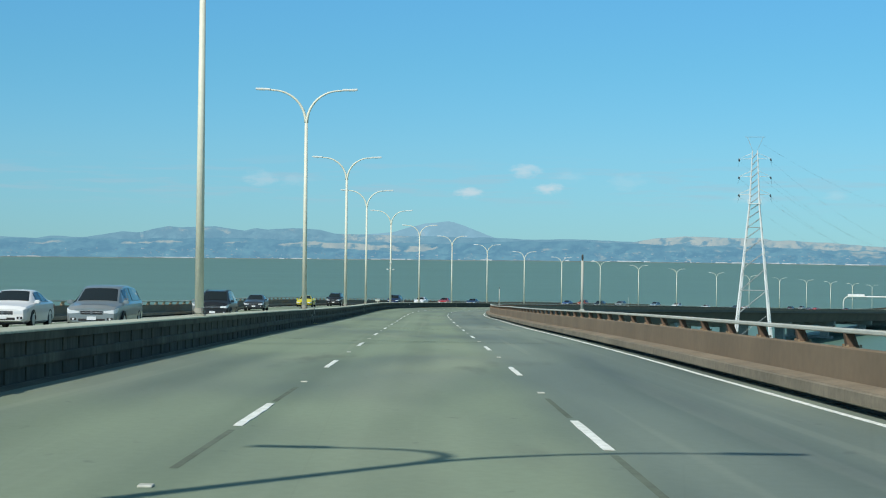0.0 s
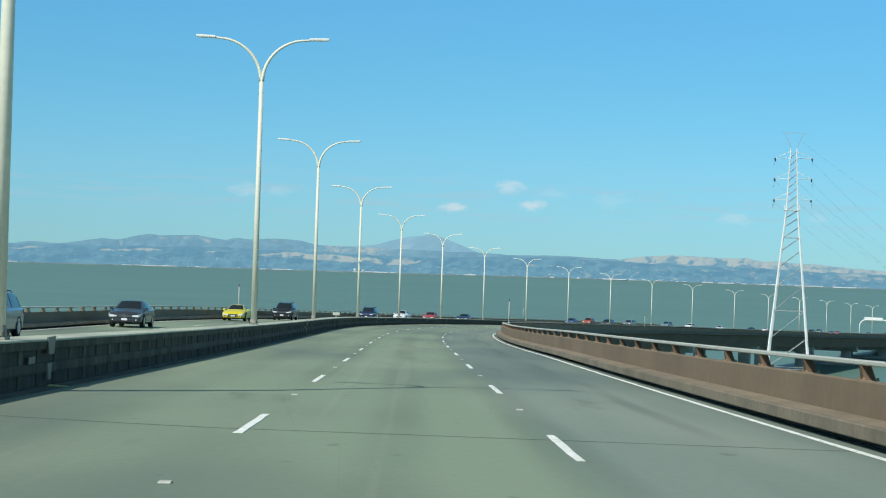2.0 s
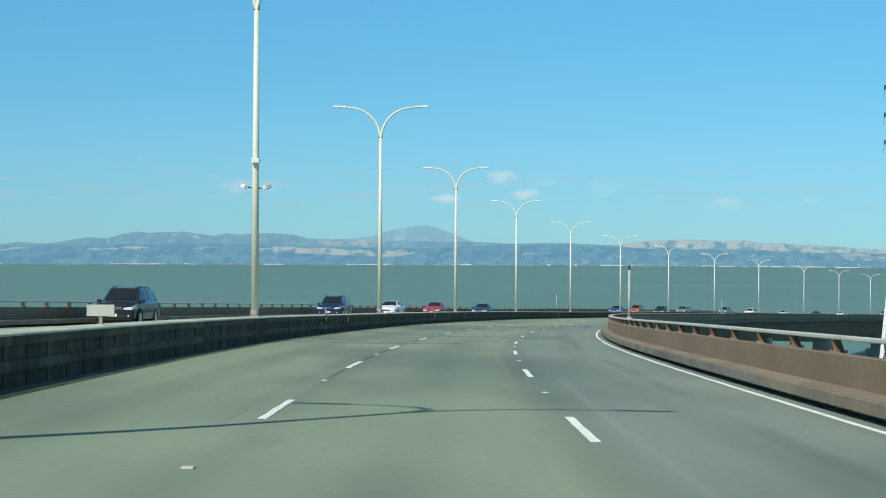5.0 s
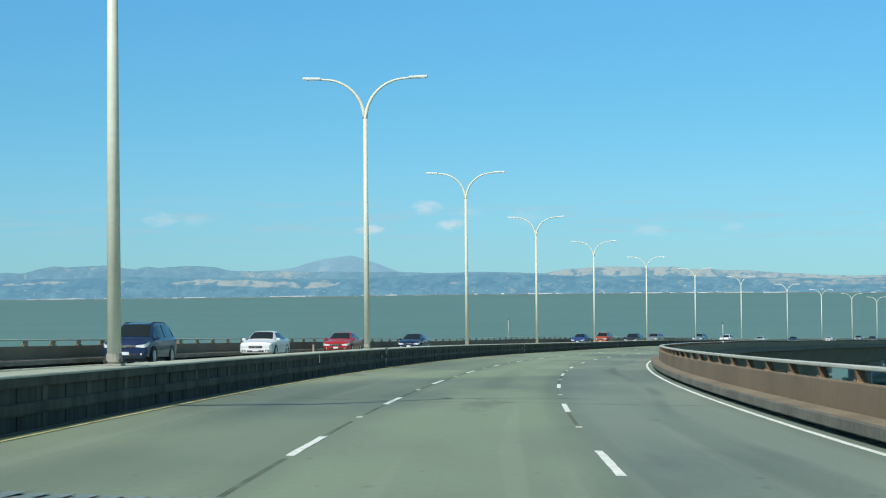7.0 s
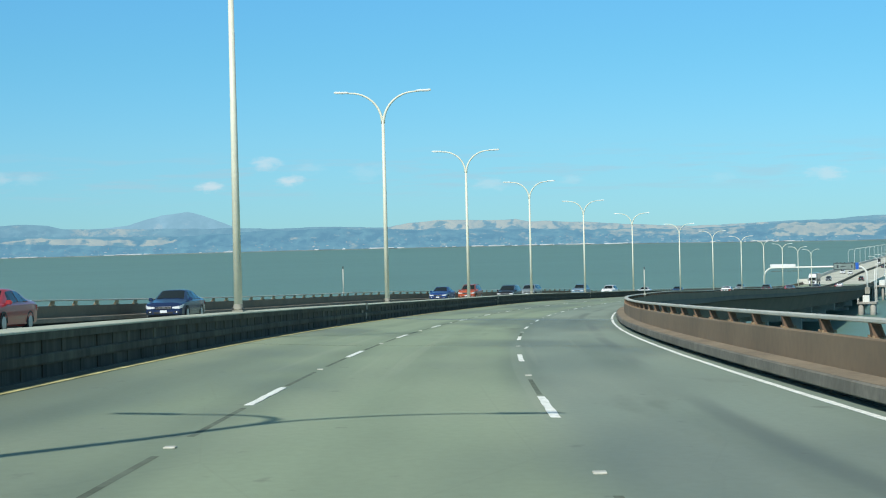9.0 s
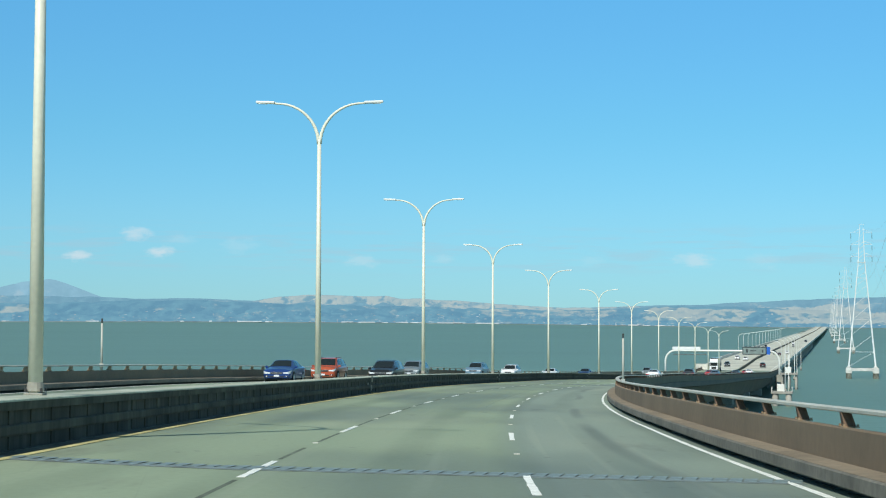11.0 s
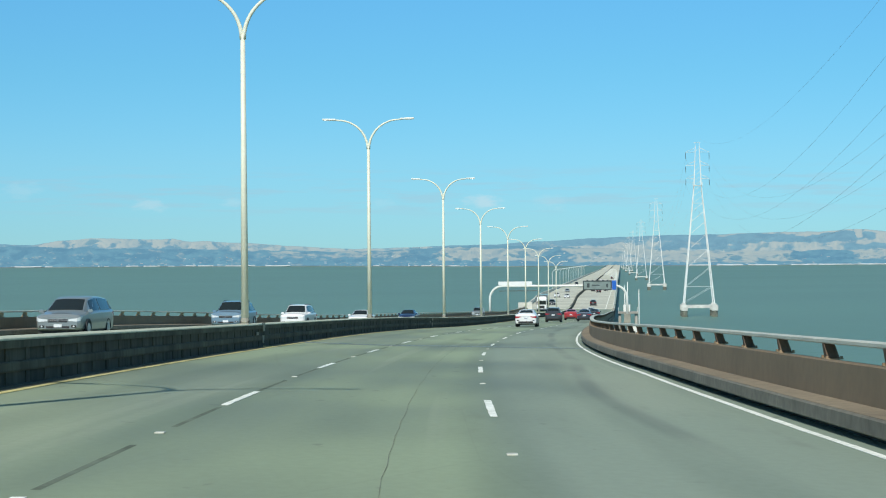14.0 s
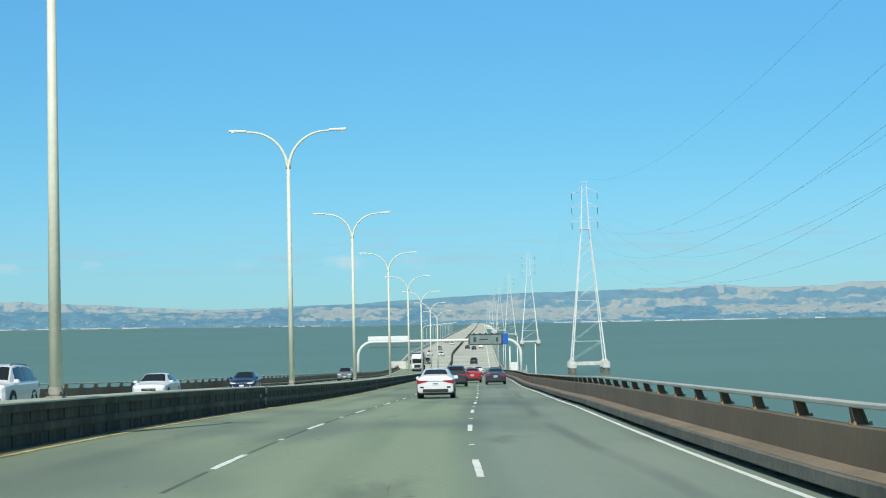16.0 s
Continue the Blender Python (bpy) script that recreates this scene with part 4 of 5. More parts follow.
for k in range(-4, 10):
    build_pier(168.1 + 62.6 * k)


# ---- lamps on the median ----
LAMP_STEP = 37.54


def build_lamp():
    th = thing("street_lamp", Matrix(), "tall cream twin-arm street lamp bolted to the median", "street lamp", "lamps along the median")
    bm = tube([(0, 0, 0.0), (0, 0, 8.6)], [0.112, 0.070], 14)
    part("pole", bm, M_POLE, th, smooth=True)
    b = box(-0.145, 0.145, -0.145, 0.145, 0.0, 0.035, 0.01)
    bmesh.ops.create_cone(b, cap_ends=True, segments=14, radius1=0.14, radius2=0.116, depth=0.13, matrix=Matrix.Translation((0, 0, 0.13)))
    part("base_plate", b, M_CONC, th, "weathered base plate and collar")
    for sx, sy in ((1, 1), (1, -1), (-1, 1), (-1, -1)):
        part("anchor_bolt", tube([(0.12 * sx, 0.12 * sy, 0.05), (0.12 * sx, 0.12 * sy, 0.11)], 0.022, 6), M_DARKSTEEL, th)
    for sx in (1, -1):
        # quarter curve out of the neck, then a flat run to the head
        pts = []
        for i in range(13):
            t = i / 12
            an = t * math.pi / 2
            pts.append((sx * (0.03 + 1.50 * (1 - math.cos(an)) ** 1.0), 0, 8.45 + 1.46 * math.sin(an)))
        pts.append((sx * 1.75, 0, 9.935))
        rad = [0.065 - 0.029 * i / 13 for i in range(14)]
        arm = part("arm", tube(pts, rad, 10), M_POLE, th, smooth=True)
        h = bmesh.new()
        add_box(h, 1.62, 2.31, -0.11, 0.11, 9.90, 9.99, 0.03)
        for v in h.verts:
            v.co.x *= sx
            if abs(v.co.x) > 2.0:
                v.co.y *= 0.72
            v.co.z += 0.035 * (abs(v.co.x) - 1.7)
        if sx < 0:
            bmesh.ops.reverse_faces(h, faces=h.faces)
        head = part("lamp_head", h, M_HEAD, arm, "pale cobra-head luminaire")
        ln = box(1.9, 2.22, -0.07, 0.07, 9.885, 9.905, 0.008)
        for v in ln.verts:
            v.co.x *= sx
            v.co.z += 0.035 * (abs(v.co.x) - 1.7)
        part("lens", ln, M_LENS, arm)
    for ob in th.children_recursive:
        ob.data.transform(Matrix.Scale(1.063, 4))
    return th


# how far each lamp stands off the even spacing: metres along and to the right
LAMP_OFF = {-1: (-0.6, 0.0), 2: (0.56, 0.08), 3: (0.62, -0.11), 4: (0.04, -0.05), 5: (-0.45, -0.06), 6: (-0.38, -0.08), 7: (0.20, -0.12), 8: (0.98, -0.19), 9: (0.51, -0.04), 10: (0.81, -0.01), 11: (0.28, 0.04), 12: (-0.70, 0.01), 13: (0.83, -0.02), 14: (0.03, -0.18), 15: (-0.32, 0.11)}


def lamp_place(k, h, side=0.0):
    along, right = LAMP_OFF.get(k, (0.0, 0.0))
    return there(3.32 + LAMP_STEP * k + along, right + side, h)


first = build_lamp()
first.matrix_world = lamp_place(-1, 0.80)
lamps = [first] + [copy_thing(first, lamp_place(k, 0.80)) for k in range(-2, 20) if k != -1]


# traffic cameras on one lamp pole
def build_pole_cameras(k):
    for x, turn in ((-0.34, 35), (0.34, -35)):
        th = thing("traffic_camera", lamp_place(k, 4.6, x), "white traffic camera in a weather housing on a lamp pole", "camera", "cameras on the lamp pole")
        b = box(-0.065, 0.065, -0.14, 0.14, -0.05, 0.07, 0.012)
        bmesh.ops.rotate(b, cent=(0, 0, 0), matrix=Euler((radians(-12), radians(18 if x > 0 else -18), radians(turn + 180))).to_matrix(), verts=b.verts)
        part("housing", b, M_HEAD, th)
        sg = 1 if x > 0 else -1
        part("bracket", tube([(-0.05 * sg, 0, 0), (-0.2 * sg, 0, -0.03), (-0.32 * sg, 0, -0.03)], 0.022, 8), M_DARKSTEEL, th)
    th = thing("junction_box", lamp_place(k, 5.35, 0.02), "small white equipment box strapped to a lamp pole", "box")
    part("case", box(-0.12, 0.12, -0.24, -0.08, -0.06, 0.08, 0.015), M_HEAD, th)
    part("strap", tube([(-0.11, -0.1, 0.02), (-0.11, 0.1, 0.02), (0.11, 0.1, 0.02), (0.11, -0.1, 0.02)], 0.012, 6), M_DARKSTEEL, th)


build_pole_cameras(4)


# ---- slim posts on the parapets ----
def build_rail_post(s, o, h):
    th = thing("marker_post", there(s, o, 0.76), "slim pale steel post clamped to the parapet", "post", "posts on the parapets")
    part("shaft", tube([(0, 0, 0), (0, 0, h - 0.9)], [0.055, 0.048], 12), M_RAIL, th, smooth=True)
    part("top_unit", tube([(0, 0, h - 0.9), (0, 0, h - 0.84), (0, 0, h - 0.70), (0, 0, h - 0.66)], [0.028, 0.042, 0.04, 0.012], 10), M_DARKSTEEL, th, "small dark unit on top")
    part("clamp", box(-0.09, 0.09, -0.07, 0.07, 0.16, 0.3, 0.01), M_RAIL, th)


for s, o, h in ((25.4, 11.97, 3.1), (171.8, 11.97, 3.05), (357.9, 11.97, 3.1), (166.2, -11.97, 3.0), (354.2, -11.97, 3.05)):
    build_rail_post(s, o, h)


# ---- the power line beside the bridge ----
TOWER_STEP = Vector((0.438, 0.899, 0))
TALL = 1.02
ARM_H = (51.6, 47.4, 43.2)


def build_tower(strain=True):
    th = thing("power_tower", Matrix(), "tall galvanized lattice power tower on concrete footings in the bay", "power tower", "towers of the power line")

    def half(z):
        return 5.1 + (1.15 - 5.1) * z / 41.0 if z < 41 else 1.15 + (0.6 - 1.15) * (z - 41) / 12.5

    for sx in (1, -1):
        for sy in (1, -1):
            pts = [(sx * half(z), sy * half(z), z) for z in (3.5, 12, 24, 41, 47, 53.5)]
            part("leg", tube(pts, [r * (1.0 if strain else 0.82) for r in (0.27, 0.25, 0.22, 0.17, 0.12, 0.1)], 6), M_STEEL, th)
            b = box(sx * 4.8 - 1.05, sx * 4.8 + 1.05, sy * 4.8 - 1.05, sy * 4.8 + 1.05, 1.5, 3.3, 0.1)
            add_box(b, sx * 4.8 - 0.5, sx * 4.8 + 0.5, sy * 4.8 - 0.5, sy * 4.8 + 0.5, 3.3, 3.8)
            foot = part("footing", b, M_CAISSON, th, "pale concrete footing on a stained shaft")
            part("tide_shaft", tube([(sx * 4.8, sy * 4.8, -2.0), (sx * 4.8, sy * 4.8, 0.5), (sx * 4.8, sy * 4.8, 1.5)], [1.0, 0.97, 0.92], 12), M_TIDE, foot, "shaft stained dark by the tide")
    for sx in (1, -1):
        part("tie_beam", box(sx * 4.8 - 0.3, sx * 4.8 + 0.3, -3.75, 3.75, 2.3, 3.1, 0.04), M_CAISSON, th)
        part("tie_beam", box(-3.75, 3.75, sx * 4.8 - 0.3, sx * 4.8 + 0.3, 2.3, 3.1, 0.04), M_CAISSON, th)
    # bracing panels: one diagonal a bay and a strut, on each face
    zs = [3.8, 9.0, 15.0, 20.6, 25.6, 29.5, 32.8, 35.4, 37.6, 39.4, 41.0]
    z = 41.0
    while z < 52.5:
        z += 1.5
        zs.append(min(z, 53.5))
    for f in range(4):
        rot = Matrix.Rotation(f * math.pi / 2, 4, "Z")
        for i, (a, b) in enumerate(zip(zs, zs[1:])):
            r = (0.06 if a < 41 else 0.055) if strain else (0.034 if a < 41 else 0.03)
            bm = bmesh.new()
            ha, hb = half(a), half(b)
            way = 1 if f < 2 else -1
            add_tube(bm, [rot @ Vector((-way * ha, -ha, a)), rot @ Vector((way * hb, -hb, b))], r, 5)
            if a in (3.8, 15.0, 32.8):
                add_tube(bm, [rot @ Vector((-hb, -hb, b)), rot @ Vector((hb, -hb, b))], r, 5)
            part("brace", bm, M_BRACE if strain else M_STEEL, th)
    # landing at the waist
    part("landing", box(-1.5, 1.5, -1.5, 1.5, 40.9, 41.05), M_STEEL, th)
    for sx in (1, -1):
        part("landing_rail", tube([(sx * 1.5, -1.5, 41), (sx * 1.5, -1.5, 42.0), (sx * 1.5, 1.5, 42.0), (sx * 1.5, 1.5, 41)], 0.04, 5), M_STEEL, th)
    for z in ARM_H:
        for sx in (1, -1):
            bm = bmesh.new()
            h = half(z)
            for sy in (1, -1):
                add_tube(bm, [(sx * h, sy * h, z), (sx * 3.75, 0, z - 0.1)], 0.045, 5)
                add_tube(bm, [(sx * h, sy * h, z + 1.3), (sx * 3.75, 0, z)], 0.035, 5)
            arm = part("cross_arm", bm, M_STEEL, th)
            bm = bmesh.new()
            for yy in (-1, 1) if strain else ():
                pts = [(sx * 3.75, yy * 0.2, z - 0.1), (sx * 3.75, yy * 1.75, z - 0.42)]
                add_tube(bm, pts, 0.15, 7)
            if not strain:
                add_tube(bm, [(sx * 3.75, 0, z - 0.1), (sx * 3.75, 0, z - 0.35), (sx * 3.75, 0, z - 0.4), (sx * 3.75, 0, z - 2.1)], [0.03, 0.03, 0.085, 0.085], 8)
                part("insulator_string", bm, M_DARKSTEEL, arm, "dark hanging insulator string")
                continue
            add_tube(bm, [(sx * 3.75, -1.75, z - 0.42), (sx * 3.95, -1.0, z - 1.5), (sx * 4.05, 0, z - 1.9), (sx * 3.95, 1.0, z - 1.5), (sx * 3.75, 1.75, z - 0.42)], 0.013, 5)
            part("insulator_string", bm, M_DARKSTEEL, arm, "dark insulator strings with a jumper loop")
    # earth-wire yoke on the top
    bm = bmesh.new()
    wide, tip = (2.4, 56.7) if strain else (1.0, 54.6)
    for sx in (1, -1):
        add_tube(bm, [(sx * 0.5, 0, 53.5), (sx * wide * 0.8, 0, tip)], 0.045, 5)
    add_tube(bm, [(-wide, 0, tip), (wide, 0, tip)], 0.045, 5)
    part("earth_wire_yoke", bm, M_BRACE if strain else M_STEEL, th)
    for ob in th.children_recursive:
        ob.data.transform(Matrix.Scale(TALL, 4, (0, 0, 1)))
    return th


TOWER_1 = Vector((81.5, 364.0, SEA + 0.4))
yaw = -math.degrees(math.atan2(TOWER_STEP.x, TOWER_STEP.y))
SPAN = (0, 527, 1023, 1540, 2090, 2590, 3090, 3590)
FIRST_TURN = 14.0     # the first tower stands between two bearings of the line
tower = build_tower()
tower.matrix_world = pose(*TOWER_1, 0, 0, -FIRST_TURN)

tower_2 = build_tower(strain=False)
tower_2.matrix_world = pose(*(TOWER_1 + TOWER_STEP * SPAN[1]), 0, 0, yaw)
for d in SPAN[2:]:
    copy_thing(tower_2, pose(*(TOWER_1 + TOWER_STEP * d), 0, 0, yaw))
M_WIRE = mat("conductor_wire", (0.34, 0.36, 0.37), 0.5, metal=0.3)


def build_cable(a, b, sx, z, sag, r):
    side = Vector((TOWER_STEP.y, -TOWER_STEP.x, 0)) * sx
    turn = radians(FIRST_TURN)
    along = Vector((math.sin(turn), math.cos(turn), 0)) if a == 0 else TOWER_STEP
    p = TOWER_1 + TOWER_STEP * a + along * (1.9 if a == 0 else 0.0) + Vector((along.y, -along.x, 0)) * sx
    q = TOWER_1 + TOWER_STEP * b + side
    drop = 1.55 if z < 52 else 0.0      # hanging strings let the wire down at the further towers
    pts = []
    for i in range(29):
        t = i / 28
        v = p.lerp(q, t)
        v.z += z * TALL - sag * 4 * t * (1 - t) - drop * (t if a == 0 else 1.0)
        pts.append(v)
    ob = link("power_cable", tube(pts, r, 5), M_WIRE)
    tagged(ob, "long sagging power conductor strung between the towers", "cable", "conductors of the power line")


for a, b in zip(SPAN[:3], SPAN[1:4]):
    for z in ARM_H:
        for sx in (3.75, -3.75):
            build_cable(a, b, sx, z - 0.55, 22.0 if a == 0 else 16.5, 0.011 if a == 0 else 0.009)
build_cable(0, 527, 0.9, 55.6, 13.5, 0.012)

# ---- sign gantry at the foot of the slope ----
def build_gantry():
    th = thing("sign_gantry", there(GANTRY, 0, 0), "pale tubular sign gantry spanning both carriageways with a dark message board", "gantry")
    W, H, R = 14.75, 6.4, 2.7
    pts = [(-W, 0, -1.0), (-W, 0, H - R)]
    for i in range(1, 9):
        an = math.pi / 2 * i / 8
        pts.append((-W + R * (1 - math.cos(an)), 0, H - R + R * math.sin(an)))
    pts += [(-p[0], 0, p[2]) for p in pts[::-1]]
    part("frame", tube(pts, 0.27, 14), M_HEAD, th, "pale bent tube frame", smooth=True)
    board = part("sign_panel", box(-12.9, -5.6, -0.25, 0.05, 6.6, 7.4, 0.03), M_SIGNBACK, th, "long white panel over the far carriageway")
    bm = bmesh.new()
    for x in np.arange(-12.2, -4.0, 1.3):
        add_box(bm, x - 0.04, x + 0.04, -0.9, 0.1, 5.35, 5.43)
    add_box(bm, -12.6, -3.8, -0.95, -0.87, 5.33, 5.45)
    part("catwalk", bm, M_GIRDER, th, "thin maintenance catwalk under the beam")
    vms = part("message_board", box(5.3, 11.5, -0.55, 0.05, 5.45, 7.5, 0.05), M_SIGN, th, "dark-framed message board over the lanes")
    part("display", box(5.55, 11.25, -0.575, -0.54, 5.65, 7.25, 0.0), mat("display_grey", (0.20, 0.25, 0.235), 0.5, big=0.15, big_scale=0.8), vms, "grey-green blank display")
    for x in (6.3, 7.4, 8.5, 9.6, 10.6):
        part("hood", box(x - 0.18, x + 0.18, -0.7, -0.5, 7.3, 7.62), M_SIGN, vms)
    for x0, x1, z0, z1 in ((6.2, 6.75, 6.0, 6.9), (7.3, 8.9, 6.35, 6.6), (10.3, 10.7, 6.0, 6.8)):
        part("text_bar", box(x0, x1, -0.59, -0.57, z0, z1), M_SIGN, vms)
    part("blue_sign", box(11.55, 12.45, -0.5, -0.4, 5.5, 7.5, 0.03), M_BLUE, th, "blue service sign")
    for x in (-W, W):
        part("foot", box(x - 0.7, x + 0.7, -0.7, 0.7, -1.6, 0.3, 0.05), M_CONC, th)


build_gantry()

# ---- the low trestle beyond ----
T0, T1_END = 812.0, 4250.0
M_TRESTLE = mat("trestle_deck_concrete", (0.52, 0.52, 0.43), 0.85, big=0.2, big_scale=0.08, fine=0.1, fine_scale=2.0)
M_TWALL = mat("trestle_parapet_concrete", (0.62, 0.61, 0.54), 0.85, big=0.15, big_scale=0.2, fine=0.08, fine_scale=3)


def flare(s):
    """The west-bound side widens after the high bridge, and the median drifts with it."""
    t = max(0.0, min(1.0, (s - T0) / 180.0))
    return t * t * (3 - 2 * t)


def ribbon(profile, s0, s1, step, shift):
    """Like sweep, with each cross-section moved sideways by shift * flare."""
    bm = bmesh.new()
    n = max(1, int(math.ceil((s1 - s0) / step)))
    rings = []
    for i in range(n + 1):
        s = s0 + (s1 - s0) * i / n
        rings.append([bm.verts.new(on(s, o + k * shift * flare(s), h)) for o, h, k in profile])
    m = len(profile)
    for r0, r1 in zip(rings, rings[1:]):
        for j in range(m):
            bm.faces.new((r0[j], r0[(j + 1) % m], r1[(j + 1) % m], r1[j]))
    bm.faces.new(rings[0])
    bm.faces.new(rings[-1][::-1])
    return bm


def build_trestle():
    tr = thing("trestle_road", Matrix(), "long low pale concrete trestle running straight across the bay", "road", kind="structure")
    part("deck", ribbon([(-12.3, -0.7, 1), (-12.3, 0, 1), (11.2, 0, 0), (11.2, -0.7, 0)], T0, T1_END, 10, -3.3), M_TRESTLE, tr)
    part("parapet", sweep([(11.2, -0.5), (11.2, 0.8), (11.5, 0.8), (11.5, -0.5)], T0, T1_END, 10), M_TWALL, tr)
    part("parapet", ribbon([(-12.6, -0.5, 1), (-12.6, 1.1, 1), (-12.2, 1.1, 1), (-12.2, -0.5, 1)], T0 + 4, T1_END, 10, -3.3), M_TWALL, tr, "tall pale parapet")
    part("end_wall", box(-1.9, 1.9, -0.3, 0.3, -1.2, 1.7, 0.04), M_TWALL, tr, "pale end block of the parapet").matrix_basis = there(T0 + 5, -12.2, 0, 8)
    part("median_rail", ribbon([(-0.3, 0, 1), (-0.18, 0.8, 1), (0.18, 0.8, 1), (0.3, 0, 1)], T0, T1_END, 10, -2.1), M_BARRIER, tr, "concrete median rail")
    part("edge_line", sweep([(9.2, 0.01), (9.2, 0.02), (9.42, 0.02), (9.42, 0.01)], T0, 2300, 20), M_WHITE, tr)
    for o in (2.0, 5.6, -5.6, -9.2):
        s = T0 + 4
        while s < 1180:
            part("lane_dash", sweep([(o - 0.06, 0.006), (o - 0.06, 0.012), (o + 0.06, 0.012), (o + 0.06, 0.006)], s, s + 3.66, 4), M_WHITE, tr)
            s += 14.63


build_trestle()


def build_bent():
    """Pile bent that carries the trestle: a cap beam on piles."""
    th = thing("trestle_bent", Matrix(), "concrete cap beam on round piles under the trestle", "pile bent", "bents of the trestle")
    part("cap_beam", box(-14.8, 11.6, -0.6, 0.6, -1.9, -0.72, 0.05), M_PIER, th)
    for x in (-13.5, -9.5, -5.5, -1.5, 2, 5.5, 8.5, 11):
        part("support_column", tube([(x, 0, -7.0), (x, 0, -1.9)], 0.35, 8), M_PIER, th, smooth=True)
    return th


bent = build_bent()
bent.matrix_world = there(T0 + 2, 0, 0)
for k in range(1, 60):
    copy_thing(bent, there(T0 + 2 + 14.0 * k, 0, 0))


def build_hook_lamp():
    """Single-arm lamp with a swan-neck curve; the arm reaches towards +x."""
    th = thing("trestle_lamp", Matrix(), "pale single-arm swan-neck lamp on the trestle parapet", "street lamp", "lamps along the trestle")
    pts = [(0, 0, -1.0), (0, 0, 6.2)]
    for i in range(1, 10):
        an = math.pi / 2 * i / 9
        pts.append((1.9 * (1 - math.cos(an)), 0, 6.2 + 1.9 * math.sin(an)))
    pts.append((2.6, 0, 8.12))
    part("pole", tube(pts, [0.13, 0.1] + [0.085] * 10, 10), M_HEAD, th, smooth=True)
    part("lamp_head", box(2.5, 3.3, -0.13, 0.13, 8.05, 8.17, 0.03), M_HEAD, th)
    part("base_plate", box(-0.25, 0.25, -0.25, 0.25, -0.02, 0.06), M_HEAD, th)
    return th


hook = build_hook_lamp()
hook.matrix_world = there(1088, -15.8, 1.1)
for k in range(1, 15):
    copy_thing(hook, there(1088 + 45 * k, -15.8, 1.1))
for s in (840, 885, 930, 975, 1020, 1065, 1110, 1155):
    copy_thing(hook, there(s, 11.75, 0.8, 180))


def build_service_platform(s, o, drop, label, thick, rows):
    """A small work platform on piles beside the trestle: deck, railing posts and two handrails."""
    base = on(s, o)
    th = thing("service_platform", pose(base.x, base.y, SEA, 0, 0, -math.degrees(np.interp(s, GRID, _head))), label, "platform", "platforms beside the trestle")
    top = base.z - drop - SEA
    part("platform_deck", box(-2.6, 2.6, -3.2, 3.2, top - 0.5, top, 0.05), M_PIER, th)
    for x in rows:
        for y in (-2.3, 2.3):
            part("pile", tube([(x, y, -2), (x, y, top - 0.5)], thick, 14), M_PIER, th, "round concrete pile", smooth=True)
    for x in (-2.45, 2.45):
        for y in (-3.0, -1.0, 1.0, 3.0):
            part("rail_post", tube([(x, y, top), (x, y, top + 1.1)], 0.04, 6), M_HEAD, th)
        for z in (0.55, 1.1):
            part("handrail", tube([(x, -3.0, top + z), (x, 3.0, top + z)], 0.035, 6), M_HEAD, th)
    part("cabinet", box(-1.2, 0.6, -0.6, 0.8, top, top + 1.8, 0.04), M_HEAD, th, "pale equipment cabinet")


build_service_platform(702, 16.2, 3.6, "concrete work platform on thick round piles with white railings", 0.72, (-1.6, 1.6))
build_service_platform(805, 15.2, 0.4, "concrete work platform beside the end of the trestle", 0.4, (-2.1, 0.0, 2.1))


def build_guide_pole(s, o, h):
    p = on(s, o)
    th = thing("guide_pole", pose(p.x, p.y, SEA), "tall white steel pole standing in the bay", "pole", "poles beside the trestle")
    part("shaft", tube([(0, 0, -2), (0, 0, h)], [0.12, 0.09], 10), M_HEAD, th, smooth=True)
    part("collar", tube([(0, 0, 0.2), (0, 0, 1.4)], 0.42, 10), M_PIER, th, "concrete collar at the waterline", smooth=True)


for s, o, h in ((722, 17.2, 12.0), (770, 15.0, 13.0), (835, 14.5, 10.0), (880, 15.0, 9.0), (935, 14.6, 9.5), (1000, 14.8, 9.0)):
    build_guide_pole(s, o, h)


# ---- vehicles ----
def paint(name, c, metal=0.0):
    m = mat(name, c, 0.32, metal=metal, big=0.04, big_scale=1.5, coat=0.6)
    return m


M_GLASS = mat("tinted_car_glass", (0.016, 0.022, 0.023), 0.05, spec=0.42)
M_TYRE = mat("tyre_rubber", (0.018, 0.018, 0.018), 0.85)
M_RIM = mat("alloy_rim", (0.45, 0.46, 0.47), 0.35, metal=0.8)
M_TRIM = mat("black_trim", (0.02, 0.02, 0.021), 0.6)
M_CHROME = mat("chrome_trim", (0.20, 0.21, 0.22), 0.45, metal=0.9)
M_TAIL = mat("red_tail_lamp", (0.38, 0.022, 0.03), 0.25, coat=0.5)
M_HEADLAMP = mat("head_lamp_lens", (0.74, 0.77, 0.79), 0.08, coat=0.6)
M_PLATE = mat("number_plate_white", (0.72, 0.74, 0.76), 0.5)
M_PLATEBAR = mat("plate_bar_blue", (0.06, 0.07, 0.16), 0.6)

# stations from the tail to the nose: y, lower edge, shoulder height, half width, top height, half width of the top
SHAPES = {}
